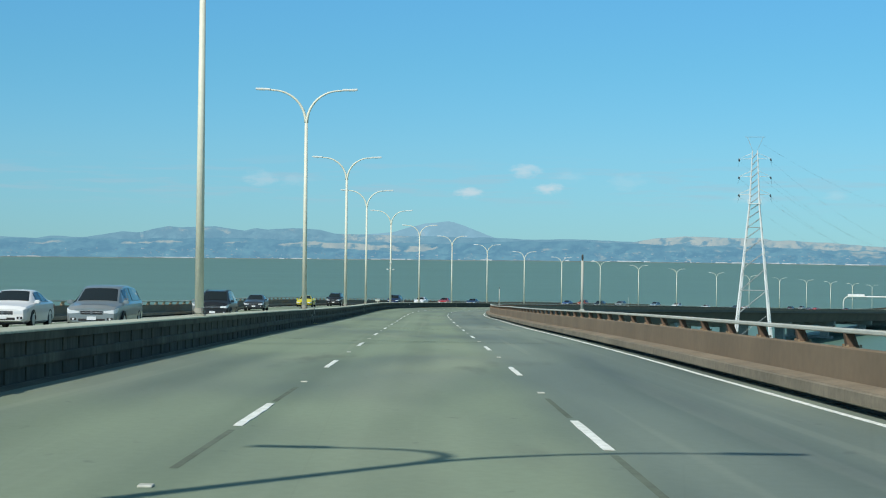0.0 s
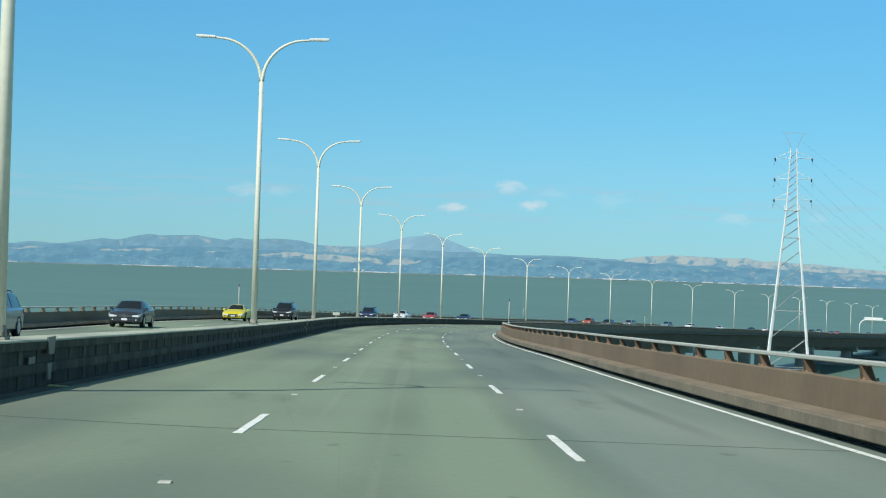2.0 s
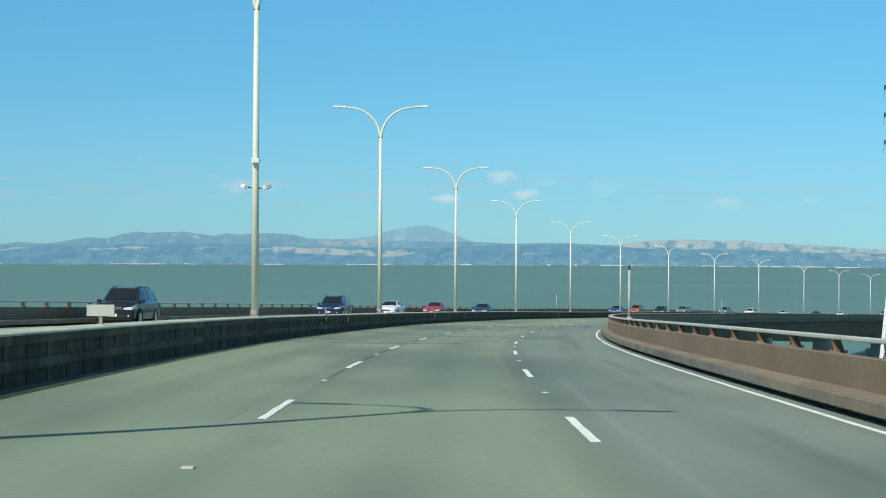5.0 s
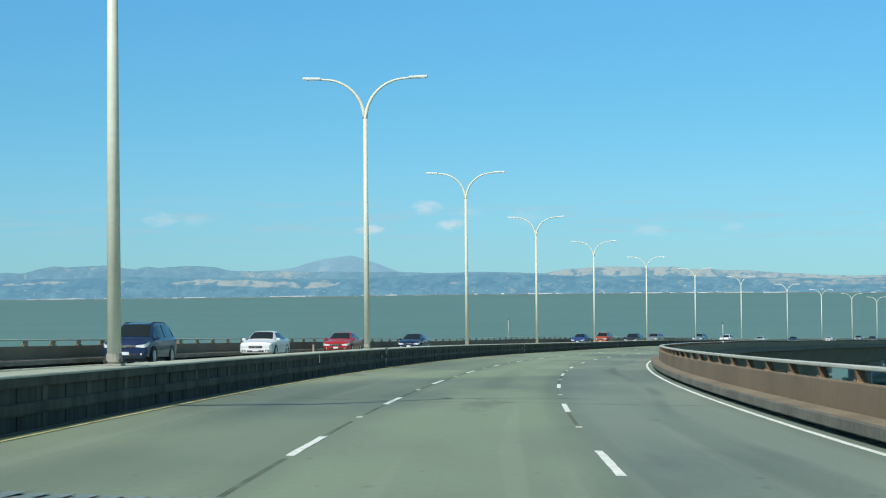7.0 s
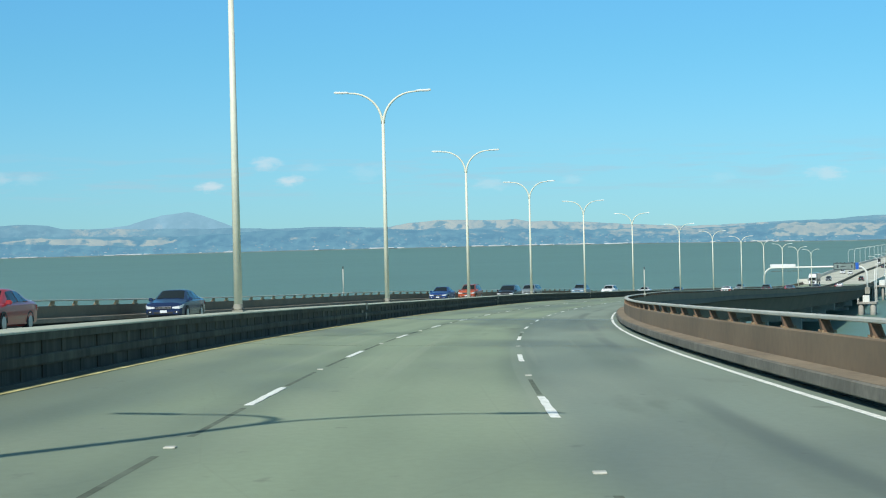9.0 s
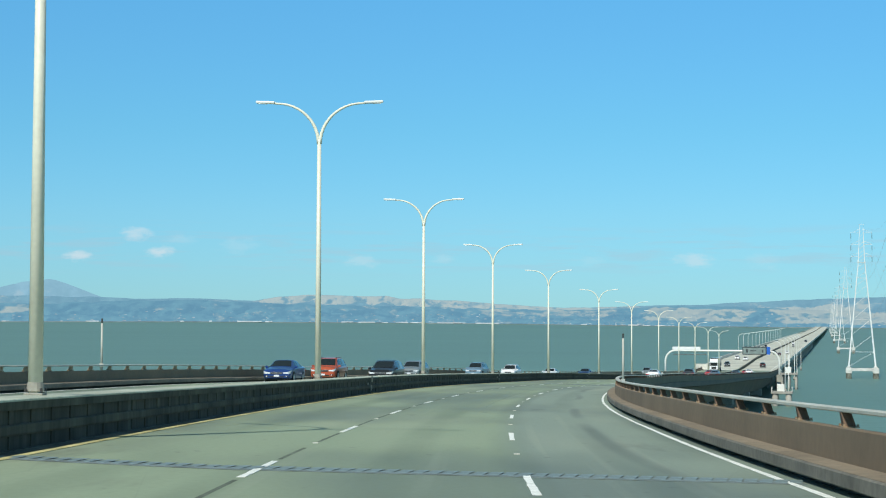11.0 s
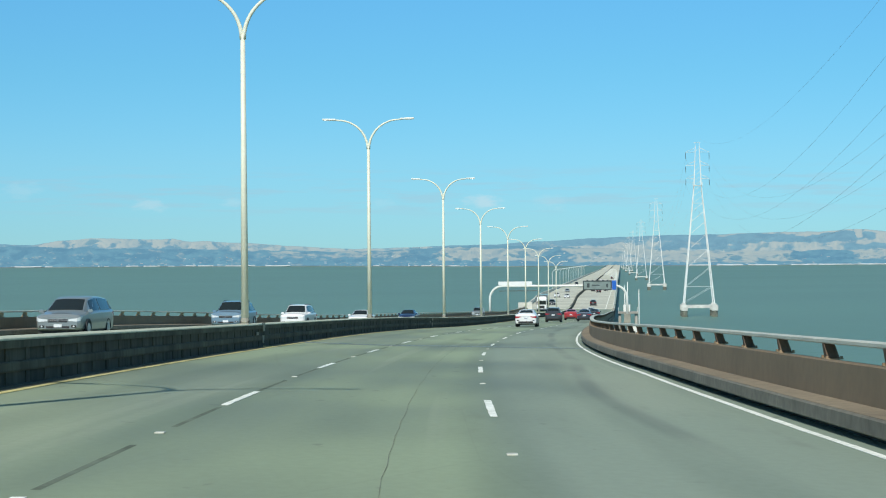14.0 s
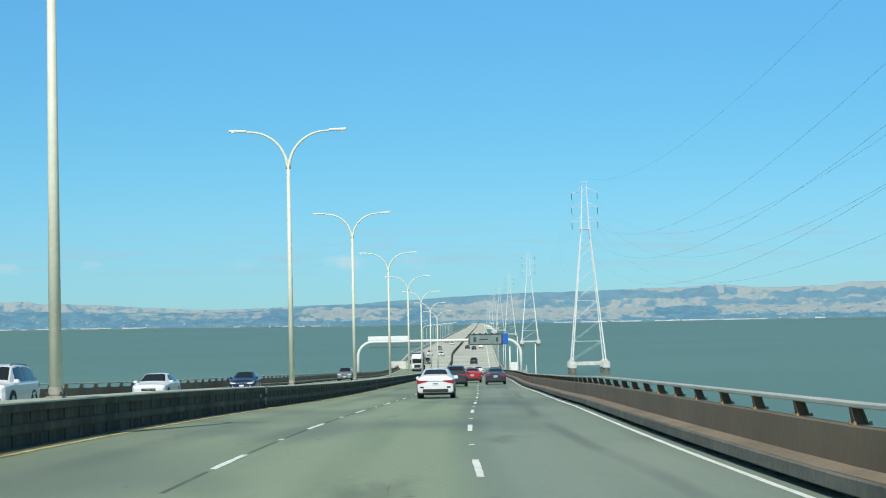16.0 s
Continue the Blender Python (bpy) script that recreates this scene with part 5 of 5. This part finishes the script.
SHAPES["sedan"] = dict(st=((-2.31, .36, .86, .76, .96, .60), (-2.25, .27, .95, .85, 1.05, .66), (-2.0, .24, .98, .88, 1.08, .68), (-1.62, .22, .98, .90, 1.12, .66), (-.85, .21, .96, .905, 1.38, .555),
                      (-.25, .21, .95, .905, 1.425, .565), (.35, .21, .94, .905, 1.39, .55), (1.12, .21, .92, .90, 1.0, .68), (1.7, .23, .85, .88, .90, .66), (2.16, .24, .78, .85, .83, .64), (2.3, .30, .66, .75, .71, .58)),
                 rear=(3, 4), wind=(6, 7), axle=(-1.36, 1.34), wheel=.325, w=.9)
SHAPES["suv"] = dict(st=((-2.28, .40, 1.00, .80, 1.08, .66), (-2.22, .32, 1.07, .88, 1.16, .72), (-2.10, .30, 1.09, .90, 1.26, .70), (-1.80, .27, 1.07, .92, 1.62, .60), (-.9, .26, 1.05, .925, 1.69, .62),
                    (0.0, .26, 1.03, .925, 1.69, .62), (.55, .26, 1.02, .92, 1.62, .60), (1.2, .26, 1.02, .91, 1.12, .70), (1.75, .28, .98, .89, 1.02, .68), (2.16, .28, .94, .87, 1.0, .66), (2.28, .36, .82, .78, .88, .60)),
                rear=(2, 3), wind=(6, 7), axle=(-1.35, 1.36), wheel=.36, w=.925)
SHAPES["van"] = dict(st=((-2.5, .40, 1.00, .82, 1.10, .68), (-2.45, .31, 1.08, .92, 1.18, .76), (-2.35, .28, 1.10, .95, 1.28, .74), (-2.12, .26, 1.06, .97, 1.58, .66), (-1.0, .25, 1.04, .975, 1.64, .67),
                    (.1, .25, 1.02, .975, 1.62, .66), (.65, .25, 1.0, .97, 1.53, .62), (1.5, .25, .97, .95, 1.06, .72), (2.0, .27, .90, .90, .96, .68), (2.36, .28, .86, .87, .91, .66), (2.48, .34, .74, .77, .80, .60)),
                rear=(2, 3), wind=(6, 7), axle=(-1.5, 1.5), wheel=.34, w=.97)
SHAPES["coupe"] = dict(st=((-2.1, .36, .76, .74, .82, .60), (-2.03, .26, .84, .86, .90, .66), (-1.75, .22, .86, .90, .96, .66), (-1.3, .20, .86, .92, 1.02, .62), (-.6, .19, .84, .92, 1.24, .50),
                      (-.2, .19, .83, .915, 1.27, .50), (.15, .19, .82, .91, 1.25, .49), (.9, .19, .80, .90, .88, .66), (1.5, .2, .74, .88, .78, .66), (1.98, .21, .64, .85, .69, .62), (2.15, .27, .54, .73, .58, .56)),
                  rear=(3, 4), wind=(6, 7), axle=(-1.2, 1.25), wheel=.33, w=.92)


def build_car(kind, coat, label, category, m, lights_on=False, group="cars on the bridge"):
    sh = SHAPES[kind]
    st = sh["st"]
    th = thing({"sedan": "sedan_car", "suv": "suv_car", "van": "minivan", "coupe": "sports_car"}[kind], m, label, category, group)

    def ring(i):
        y, zl, zb, w, zt, wt = st[i]
        mid = zl + (zb - zl) * 0.45
        half = [(w * 0.86, zl), (w * 0.97, zl + 0.07), (w, mid), (w * 0.985, zb - 0.06), (w * 0.94, zb), (wt + 0.03, zt - 0.045), (wt * 0.93, zt - 0.012), (wt * 0.5, zt + 0.004)]
        return [Vector((x, y, z)) for x, z in half] + [Vector((0, y, zt + 0.008))] + [Vector((-x, y, z)) for x, z in half[::-1]]

    bm = bmesh.new()
    rings = [[bm.verts.new(p) for p in ring(i)] for i in range(len(st))]
    n = len(rings[0])
    for a, b in zip(rings, rings[1:]):
        for j in range(n):
            bm.faces.new((a[j], b[j], b[(j + 1) % n], a[(j + 1) % n]))
    bm.faces.new(rings[0])
    bm.faces.new(rings[-1][::-1])
    bmesh.ops.recalc_face_normals(bm, faces=bm.faces)
    for e in bm.edges:
        if len(e.link_faces) == 2 and e.calc_face_angle(0) > 0.5:
            e.smooth = False
    part("body", bm, coat, th, smooth=True)

    r0, r1 = sh["rear"]
    w0, w1 = sh["wind"]

    def sheet(name, point, nu, nv, out, material=M_GLASS):
        """A curved plate over point(u, v), u and v from 0 to 1, lifted off the body and given thickness."""
        bm = bmesh.new()
        P = [[Vector(point(u / nu, v / nv)) for v in range(nv + 1)] for u in range(nu + 1)]
        nrm = (P[-1][0] - P[0][0]).cross(P[0][-1] - P[0][0]).normalized()
        if nrm.dot(out) < 0:
            nrm = -nrm
        lay = [[[bm.verts.new(p + nrm * k) for p in row] for row in P] for k in (-0.012, 0.014)]
        for L in lay:
            for u in range(nu):
                for v in range(nv):
                    bm.faces.new((L[u][v], L[u + 1][v], L[u + 1][v + 1], L[u][v + 1]))
        lo, hi = lay
        rim = [(u, 0) for u in range(nu)] + [(nu, v) for v in range(nv)] + [(u, nv) for u in range(nu, 0, -1)] + [(0, v) for v in range(nv, 0, -1)]
        for (u0, v0), (u1, v1) in zip(rim, rim[1:] + rim[:1]):
            bm.faces.new((lo[u0][v0], lo[u1][v1], hi[u1][v1], hi[u0][v0]))
        bmesh.ops.recalc_face_normals(bm, faces=bm.faces)
        for e in bm.edges:
            if e.calc_face_angle(0) > 0.7:
                e.smooth = False
        return part(name, bm, material, th, smooth=True)

    def across(i0, i1, t, g):
        """Point on the top of the body between stations i0 and i1, g of the half width from the middle."""
        def at(i):
            y, zl, zb, w, zt, wt = st[i]
            return Vector((wt * g, y, zt + 0.008 - 0.016 * g * g - 0.03 * g ** 8))
        return at(i0).lerp(at(i1), t)

    sheet("windscreen", lambda u, v: across(w1, w0, 0.04 + 0.90 * v, (2 * u - 1) * (0.97 - 0.03 * v)), 8, 3, Vector((0, 1, 0.6)))
    sheet("rear_window", lambda u, v: across(r0, r1, 0.10 + 0.80 * v, (2 * u - 1) * (0.90 - 0.06 * v)), 8, 3, Vector((0, -1, 0.6)))

    def flank(i, t, f):
        """Point on the greenhouse side at station i + t, f of the way from shoulder to roof."""
        P = []
        for k in (i, min(i + 1, len(st) - 1)):
            y, zl, zb, w, zt, wt = st[k]
            lo, hi = Vector((w * 0.94, y, zb)), Vector((wt + 0.03, y, zt - 0.045))
            P.append(lo.lerp(hi, f))
        return P[0].lerp(P[1], t)

    first, last = r1 + (0.05 if kind in ("sedan", "coupe") else 0.15), w0 + 0.0
    mid = (first + last) / 2
    for sx in (1, -1):
        def along(i, g, sx=sx):
            v = flank(min(int(i), len(st) - 2), i - min(int(i), len(st) - 2), g)
            v.x *= sx
            return v

        for c0, c1 in ((first, mid - 0.06), (mid + 0.06, last)):
            sheet("side_window", lambda u, v, c0=c0, c1=c1, along=along: along(c0 + (c1 - c0) * u, 0.08 + 0.84 * v), 5, 2, Vector((sx, 0, 0.3)))
        # quarter glass in the raked pillars
        sheet("quarter_window", lambda u, v, along=along: along(w0 + 0.03 + u * (0.66 - 0.60 * v), 0.08 + 0.80 * v), 3, 3, Vector((sx, 0, 0.3)))
        if kind != "coupe":
            sheet("quarter_window", lambda u, v, along=along: along(r1 - 0.05 - u * (0.55 - 0.48 * v), 0.10 + 0.74 * v), 3, 3, Vector((sx, 0, 0.3)))
        # mirrors
        y, zl, zb, w, zt, wt = st[w1]
        mr = box(sx * (w * 0.93) - 0.0, sx * (w * 0.93) + sx * 0.2, y - 0.22, y - 0.1, zb - 0.02, zb + 0.13) if sx > 0 else box(-(w * 0.93) - 0.2, -(w * 0.93), y - 0.22, y - 0.1, zb - 0.02, zb + 0.13)
        bmesh.ops.bevel(mr, geom=list(mr.edges), offset=0.03, segments=2, affect="EDGES")
        part("mirror", mr, coat, th)
        # wheels in dark arches
        for y in sh["axle"]:
            R = sh["wheel"]
            x = sx * (sh["w"] - 0.12)
            wheel = part("wheel", tube([(x - sx * 0.10, y, R), (x - sx * 0.07, y, R), (x + sx * 0.10, y, R), (x + sx * 0.115, y, R)], [R * 0.9, R, R, R * 0.93], 20), M_TYRE, th, "black tyre")
            part("rim", tube([(x + sx * 0.08, y, R), (x + sx * 0.122, y, R), (x + sx * 0.126, y, R)], [R * 0.66, R * 0.66, R * 0.2], 16), M_RIM, wheel)
            arch = bmesh.new()
            k = 12
            rim = [[arch.verts.new((sx * (sh["w"] + e), y + rr * math.cos(math.pi * j / k), R + rr * math.sin(math.pi * j / k))) for rr, e in ((R * 1.0, -0.03), (R * 1.0, 0.006), (R * 1.16, 0.006), (R * 1.16, -0.03))] for j in range(k + 1)]
            for p, q in zip(rim, rim[1:]):
                for n in range(4):
                    arch.faces.new((p[n], p[(n + 1) % 4], q[(n + 1) % 4], q[n]))
            arch.faces.new(rim[0])
            arch.faces.new(rim[-1][::-1])
            bmesh.ops.recalc_face_normals(arch, faces=arch.faces)
            part("wheel_arch", arch, M_TRIM, th)
    # lamps, bumpers, plates
    yb, zlb, zbb, wb, ztb, wtb = st[0]
    y1, z1, w1b = st[1][0], st[1][2], st[1][3]
    yf, zlf, zbf, wf, ztf, wtf = st[-1]
    y2, z2, w2 = st[-2][0], st[-2][2], st[-2][3]

    def wrap(stops, sx):
        """A lamp that runs round a corner of the body; stops of half width, length, lower and upper edge."""
        def at(u, v):
            k = min(int(u * 3), 2)
            t = u * 3 - k
            p = [p0 + (p1 - p0) * t for p0, p1 in zip(stops[k], stops[k + 1])]
            return (sx * p[0], p[1], p[2] + (p[3] - p[2]) * v)
        return at

    for sx in (1, -1):
        tail = ((wb * 0.50, yb - 0.004, zbb - 0.07, zbb - 0.015), (wb * 0.98, yb - 0.002, zbb - 0.15, zbb + 0.0), (w1b * 1.0, y1 - 0.02, zbb - 0.16, zbb + 0.02), (w1b * 1.035, y1 + 0.22, zbb - 0.06, zbb + 0.02))
        sheet("tail_lamp", wrap(tail, sx), 6, 2, Vector((sx * 0.4, -1, 0)), M_TAIL)
        nose = ((wf * 0.54, yf + 0.002, zbf - 0.10, zbf - 0.03), (wf * 0.98, yf + 0.0, zbf - 0.12, zbf + 0.01), (w2 * 0.99, y2 + 0.0, z2 - 0.20, z2 - 0.05), (w2 * 1.02, y2 - 0.2, z2 - 0.10, z2 - 0.03))
        sheet("head_lamp", wrap(nose, sx), 6, 2, Vector((sx * 0.4, 1, 0)), M_HEADLAMP)
        part("fog_recess", box(sx * wb * 0.84 - 0.09, sx * wb * 0.84 + 0.09, yb - 0.012, yb + 0.05, zlb + 0.13, zlb + 0.21, 0.01), M_TRIM, th)
        fog = part("fog_recess", box(sx * wf * 0.82 - 0.10, sx * wf * 0.82 + 0.10, yf - 0.05, yf + 0.012, zlf + 0.05, zlf + 0.14, 0.01), M_TRIM, th)
        part("fog_lamp", tube([(sx * wf * 0.82, yf, zlf + 0.095), (sx * wf * 0.82, yf + 0.02, zlf + 0.095)], 0.035, 10), M_HEADLAMP, fog)
    part("rear_valance", box(-wb * 0.80, wb * 0.80, yb - 0.012, yb + 0.1, zlb - 0.07, zlb + 0.09, 0.015), M_TRIM, th)
    part("boot_crease", box(-wb * 0.50, wb * 0.50, yb - 0.008, yb + 0.02, zbb - 0.055, zbb - 0.035, 0.003), M_TRIM if kind == "sedan" else M_CHROME, th)
    pl = part("number_plate", box(-0.16, 0.16, yb - 0.016, yb + 0.01, zbb - 0.24, zbb - 0.09, 0.005), M_PLATE, th)
    part("plate_bar", box(-0.115, 0.115, yb - 0.021, yb - 0.015, zbb - 0.185, zbb - 0.145), M_PLATEBAR, pl)
    if kind in ("sedan", "coupe"):
        part("boot_lip", box(-wb * 0.72, wb * 0.72, st[1][0] + 0.02, st[1][0] + 0.16, ztb + 0.085, ztb + 0.115, 0.01), coat, th)
    grille = part("grille", box(-wf * 0.50, wf * 0.50, yf - 0.06, yf + 0.008, zbf - 0.15, zbf - 0.02, 0.015), M_TRIM, th)
    for z in (zbf - 0.025, zbf - 0.085):
        part("grille_bar", box(-wf * 0.49, wf * 0.49, yf + 0.0, yf + 0.02, z - 0.012, z + 0.012, 0.004), M_CHROME, grille)
    part("badge", tube([(0, yf, zbf - 0.075), (0, yf + 0.028, zbf - 0.075)], 0.05, 12), M_CHROME, grille)
    part("intake", box(-wf * 0.60, wf * 0.60, yf - 0.05, yf + 0.01, zlf + 0.02, zlf + 0.11, 0.012), M_TRIM, th)
    part("front_plate", box(-0.16, 0.16, yf + 0.0, yf + 0.025, zlf + 0.06, zlf + 0.18, 0.005), M_PLATE, th)
    if kind == "suv":
        ya, yc, zr, xr = st[3][0] + 0.15, st[6][0] - 0.1, st[4][4], st[4][5] * 0.88
        for sx in (1, -1):
            part("roof_rail", tube([(sx * xr, ya, zr - 0.06), (sx * xr, ya + 0.2, zr + 0.005), (sx * xr, yc - 0.2, zr + 0.005), (sx * xr, yc, zr - 0.06)], 0.018, 6), M_TRIM, th)
    else:
        fin = box(-0.02, 0.02, -0.09, 0.09, 0.0, 0.07, 0.008)
        for v in fin.verts:
            if v.co.z > 0.04:
                v.co.y = v.co.y * 0.4 - 0.05
        part("roof_fin", fin, coat, th).matrix_basis = pose(0, st[r1][0] + 0.12, st[r1][4] + 0.0)
    part("undertray", box(-sh["w"] * 0.82, sh["w"] * 0.82, st[1][0] + 0.1, st[-2][0] - 0.05, 0.17, 0.36), M_TRIM, th)
    return th


P_WHITE = paint("white_car_paint", (0.80, 0.80, 0.79))
P_SILVER = paint("silver_car_paint", (0.31, 0.34, 0.34), 0.5)
P_GREY = paint("dark_grey_car_paint", (0.055, 0.065, 0.075), 0.4)
P_BLACK = paint("black_car_paint", (0.014, 0.015, 0.017))
P_NAVY = paint("navy_car_paint", (0.016, 0.035, 0.10), 0.3)
P_SLATE = paint("slate_car_paint", (0.05, 0.06, 0.085), 0.3)
P_BLUE = paint("blue_car_paint", (0.02, 0.06, 0.22), 0.3)
P_SKYBLUE = paint("pale_blue_car_paint", (0.22, 0.33, 0.42), 0.4)
P_RED = paint("red_car_paint", (0.38, 0.022, 0.025))
P_ORANGE = paint("orange_car_paint", (0.42, 0.08, 0.03))
P_YELLOW = paint("yellow_car_paint", (0.72, 0.62, 0.01))


def ahead(kind, coat, label, s, o):
    build_car(kind, coat, label, "car", there(s, o, 0.012, 0, level=False))


def oncoming(kind, coat, label, s, o):
    build_car(kind, coat, label, "car", there(s, o, 0.012, 180, level=False))


ahead("sedan", P_WHITE, "white four-door sedan with red tail lamps driving ahead", 505.0, 5.6)
ahead("suv", P_GREY, "dark grey compact SUV in the middle lane behind others", 560.0, 5.8)
ahead("sedan", P_SLATE, "dark slate-grey sedan in the outer lane", 572.0, 9.1)
ahead("sedan", P_RED, "red sedan in the middle lane far ahead", 742.0, 5.3)
ahead("sedan", P_RED, "red sedan close behind a dark SUV", 590.0, 6.9)
ahead("sedan", P_BLACK, "black sedan in the outer lane", 628.0, 9.3)
ahead("suv", P_WHITE, "white SUV in the middle lane near the gantry", 728.0, 7.0)
ahead("suv", P_BLACK, "black SUV on the trestle", 848.0, 5.5)
ahead("sedan", P_BLACK, "black sedan on the trestle", 1046.0, 4.5)
ahead("sedan", P_BLACK, "black sedan in the inner lane of the trestle", 1072.0, 1.8)
ahead("suv", P_WHITE, "white SUV in the outer lane of the trestle", 1080.0, 7.0)
ahead("suv", P_SILVER, "silver SUV far along the trestle", 1300.0, 4.5)
ahead("sedan", P_WHITE, "white sedan far along the trestle", 1420.0, 1.6)
ahead("suv", P_GREY, "dark grey SUV far along the trestle", 1560.0, 7.2)

oncoming("sedan", P_WHITE, "white sedan on the west-bound trestle", 946.0, -5.1)
oncoming("suv", P_WHITE, "white SUV on the west-bound trestle", 958.0, -9.0)
oncoming("sedan", P_SILVER, "silver sedan on the west-bound trestle", 1056.0, -8.5)
oncoming("suv", P_GREY, "dark grey SUV behind the lorry", 854.0, -6.5)
oncoming("sedan", P_WHITE, "white sedan far on the west-bound trestle", 1180.0, -6.0)
oncoming("suv", P_BLACK, "black SUV far on the west-bound trestle", 1260.0, -10.0)
oncoming("van", P_SILVER, "silver minivan with a pale sun-lit bonnet", 20.5, -5.7)
oncoming("sedan", P_WHITE, "white sedan in the opposite outer lane", 22.4, -9.3)
oncoming("suv", P_BLACK, "black SUV in the opposite middle lane", 53.0, -5.7)
oncoming("suv", P_SILVER, "silver SUV in the opposite outer lane", 77.0, -9.3)
oncoming("sedan", P_GREY, "dark grey sedan in the opposite outer lane", 108.0, -9.3)
oncoming("coupe", P_YELLOW, "bright yellow sports car in the opposite outer lane", 150.0, -9.3)
oncoming("suv", P_BLACK, "black boxy SUV in the opposite outer lane", 176.0, -9.3)
oncoming("suv", P_NAVY, "dark blue SUV in the opposite outer lane", 229.0, -9.3)
oncoming("sedan", P_WHITE, "white sedan behind a dark SUV in the opposite lanes", 252.0, -9.3)
oncoming("sedan", P_RED, "red hatchback in the opposite outer lane", 273.0, -9.3)
oncoming("sedan", P_NAVY, "dark blue sedan with a pale front plate", 298.0, -9.3)
oncoming("sedan", P_BLUE, "bright blue hatchback in the opposite outer lane", 383.0, -9.3)
oncoming("suv", P_ORANGE, "orange-red SUV in the opposite outer lane", 397.0, -9.3)
oncoming("van", P_BLACK, "dark minivan in the opposite middle lane", 400.0, -5.7)
oncoming("van", P_SILVER, "silver minivan in the opposite outer lane", 431.0, -9.3)
oncoming("suv", P_SKYBLUE, "pale blue crossover in the opposite outer lane", 462.0, -9.3)
oncoming("suv", P_WHITE, "white SUV with a chrome grille in the opposite outer lane", 482.0, -9.3)
oncoming("sedan", P_WHITE, "white sedan in the opposite outer lane", 511.0, -9.3)
oncoming("sedan", P_NAVY, "dark blue sedan in the opposite outer lane", 545.0, -9.3)
oncoming("suv", P_SILVER, "silver SUV far down the opposite outer lane", 633.5, -9.3)


def build_lorry(s, o):
    """White cab-over tractor with a plain box trailer behind it, coming up the bridge."""
    th = thing("articulated_lorry", there(s, o, 0.012, 180), "white tractor lorry pulling a tall dark box trailer", "lorry")
    cab = box(-1.22, 1.22, 4.2, 6.6, 0.55, 3.35, 0.12)
    add_box(cab, -1.15, 1.15, 4.2, 5.6, 3.3, 3.75, 0.1)
    part("cab", cab, P_WHITE, th)
    part("windscreen", box(-1.08, 1.08, 6.57, 6.63, 1.75, 2.75, 0.02), M_GLASS, th)
    part("grille", box(-0.7, 0.7, 6.57, 6.64, 0.8, 1.5, 0.02), M_TRIM, th)
    part("bumper", box(-1.22, 1.22, 6.45, 6.75, 0.4, 0.75, 0.05), M_CHROME, th)
    for sx in (1, -1):
        part("head_lamp", box(sx * 0.98 - 0.17, sx * 0.98 + 0.17, 6.58, 6.65, 0.85, 1.1, 0.02), M_HEADLAMP, th)
        part("side_window", box(sx * 1.225 - 0.01, sx * 1.225 + 0.01, 5.1, 6.2, 1.8, 2.7), M_GLASS, th)
        part("mirror", box(sx * 1.45 - 0.1, sx * 1.45 + 0.1, 6.2, 6.35, 1.7, 2.5, 0.03), M_TRIM, th)
        for y in (5.6, 3.3, 2.0, -6.2, -7.5):
            x = sx * 1.05
            wheel = part("wheel", tube([(x - sx * 0.15, y, 0.5), (x + sx * 0.15, y, 0.5)], 0.5, 18), M_TYRE, th, "black tyre")
            part("rim", tube([(x + sx * 0.13, y, 0.5), (x + sx * 0.16, y, 0.5)], 0.28, 14), M_RIM, wheel)
    part("trailer_box", box(-1.28, 1.28, -8.6, 3.7, 1.15, 4.05, 0.04), P_GREY, th, "dark box trailer")
    part("chassis", box(-0.5, 0.5, -8.2, 5.6, 0.6, 1.15), M_TRIM, th)


build_lorry(797, -6.5)
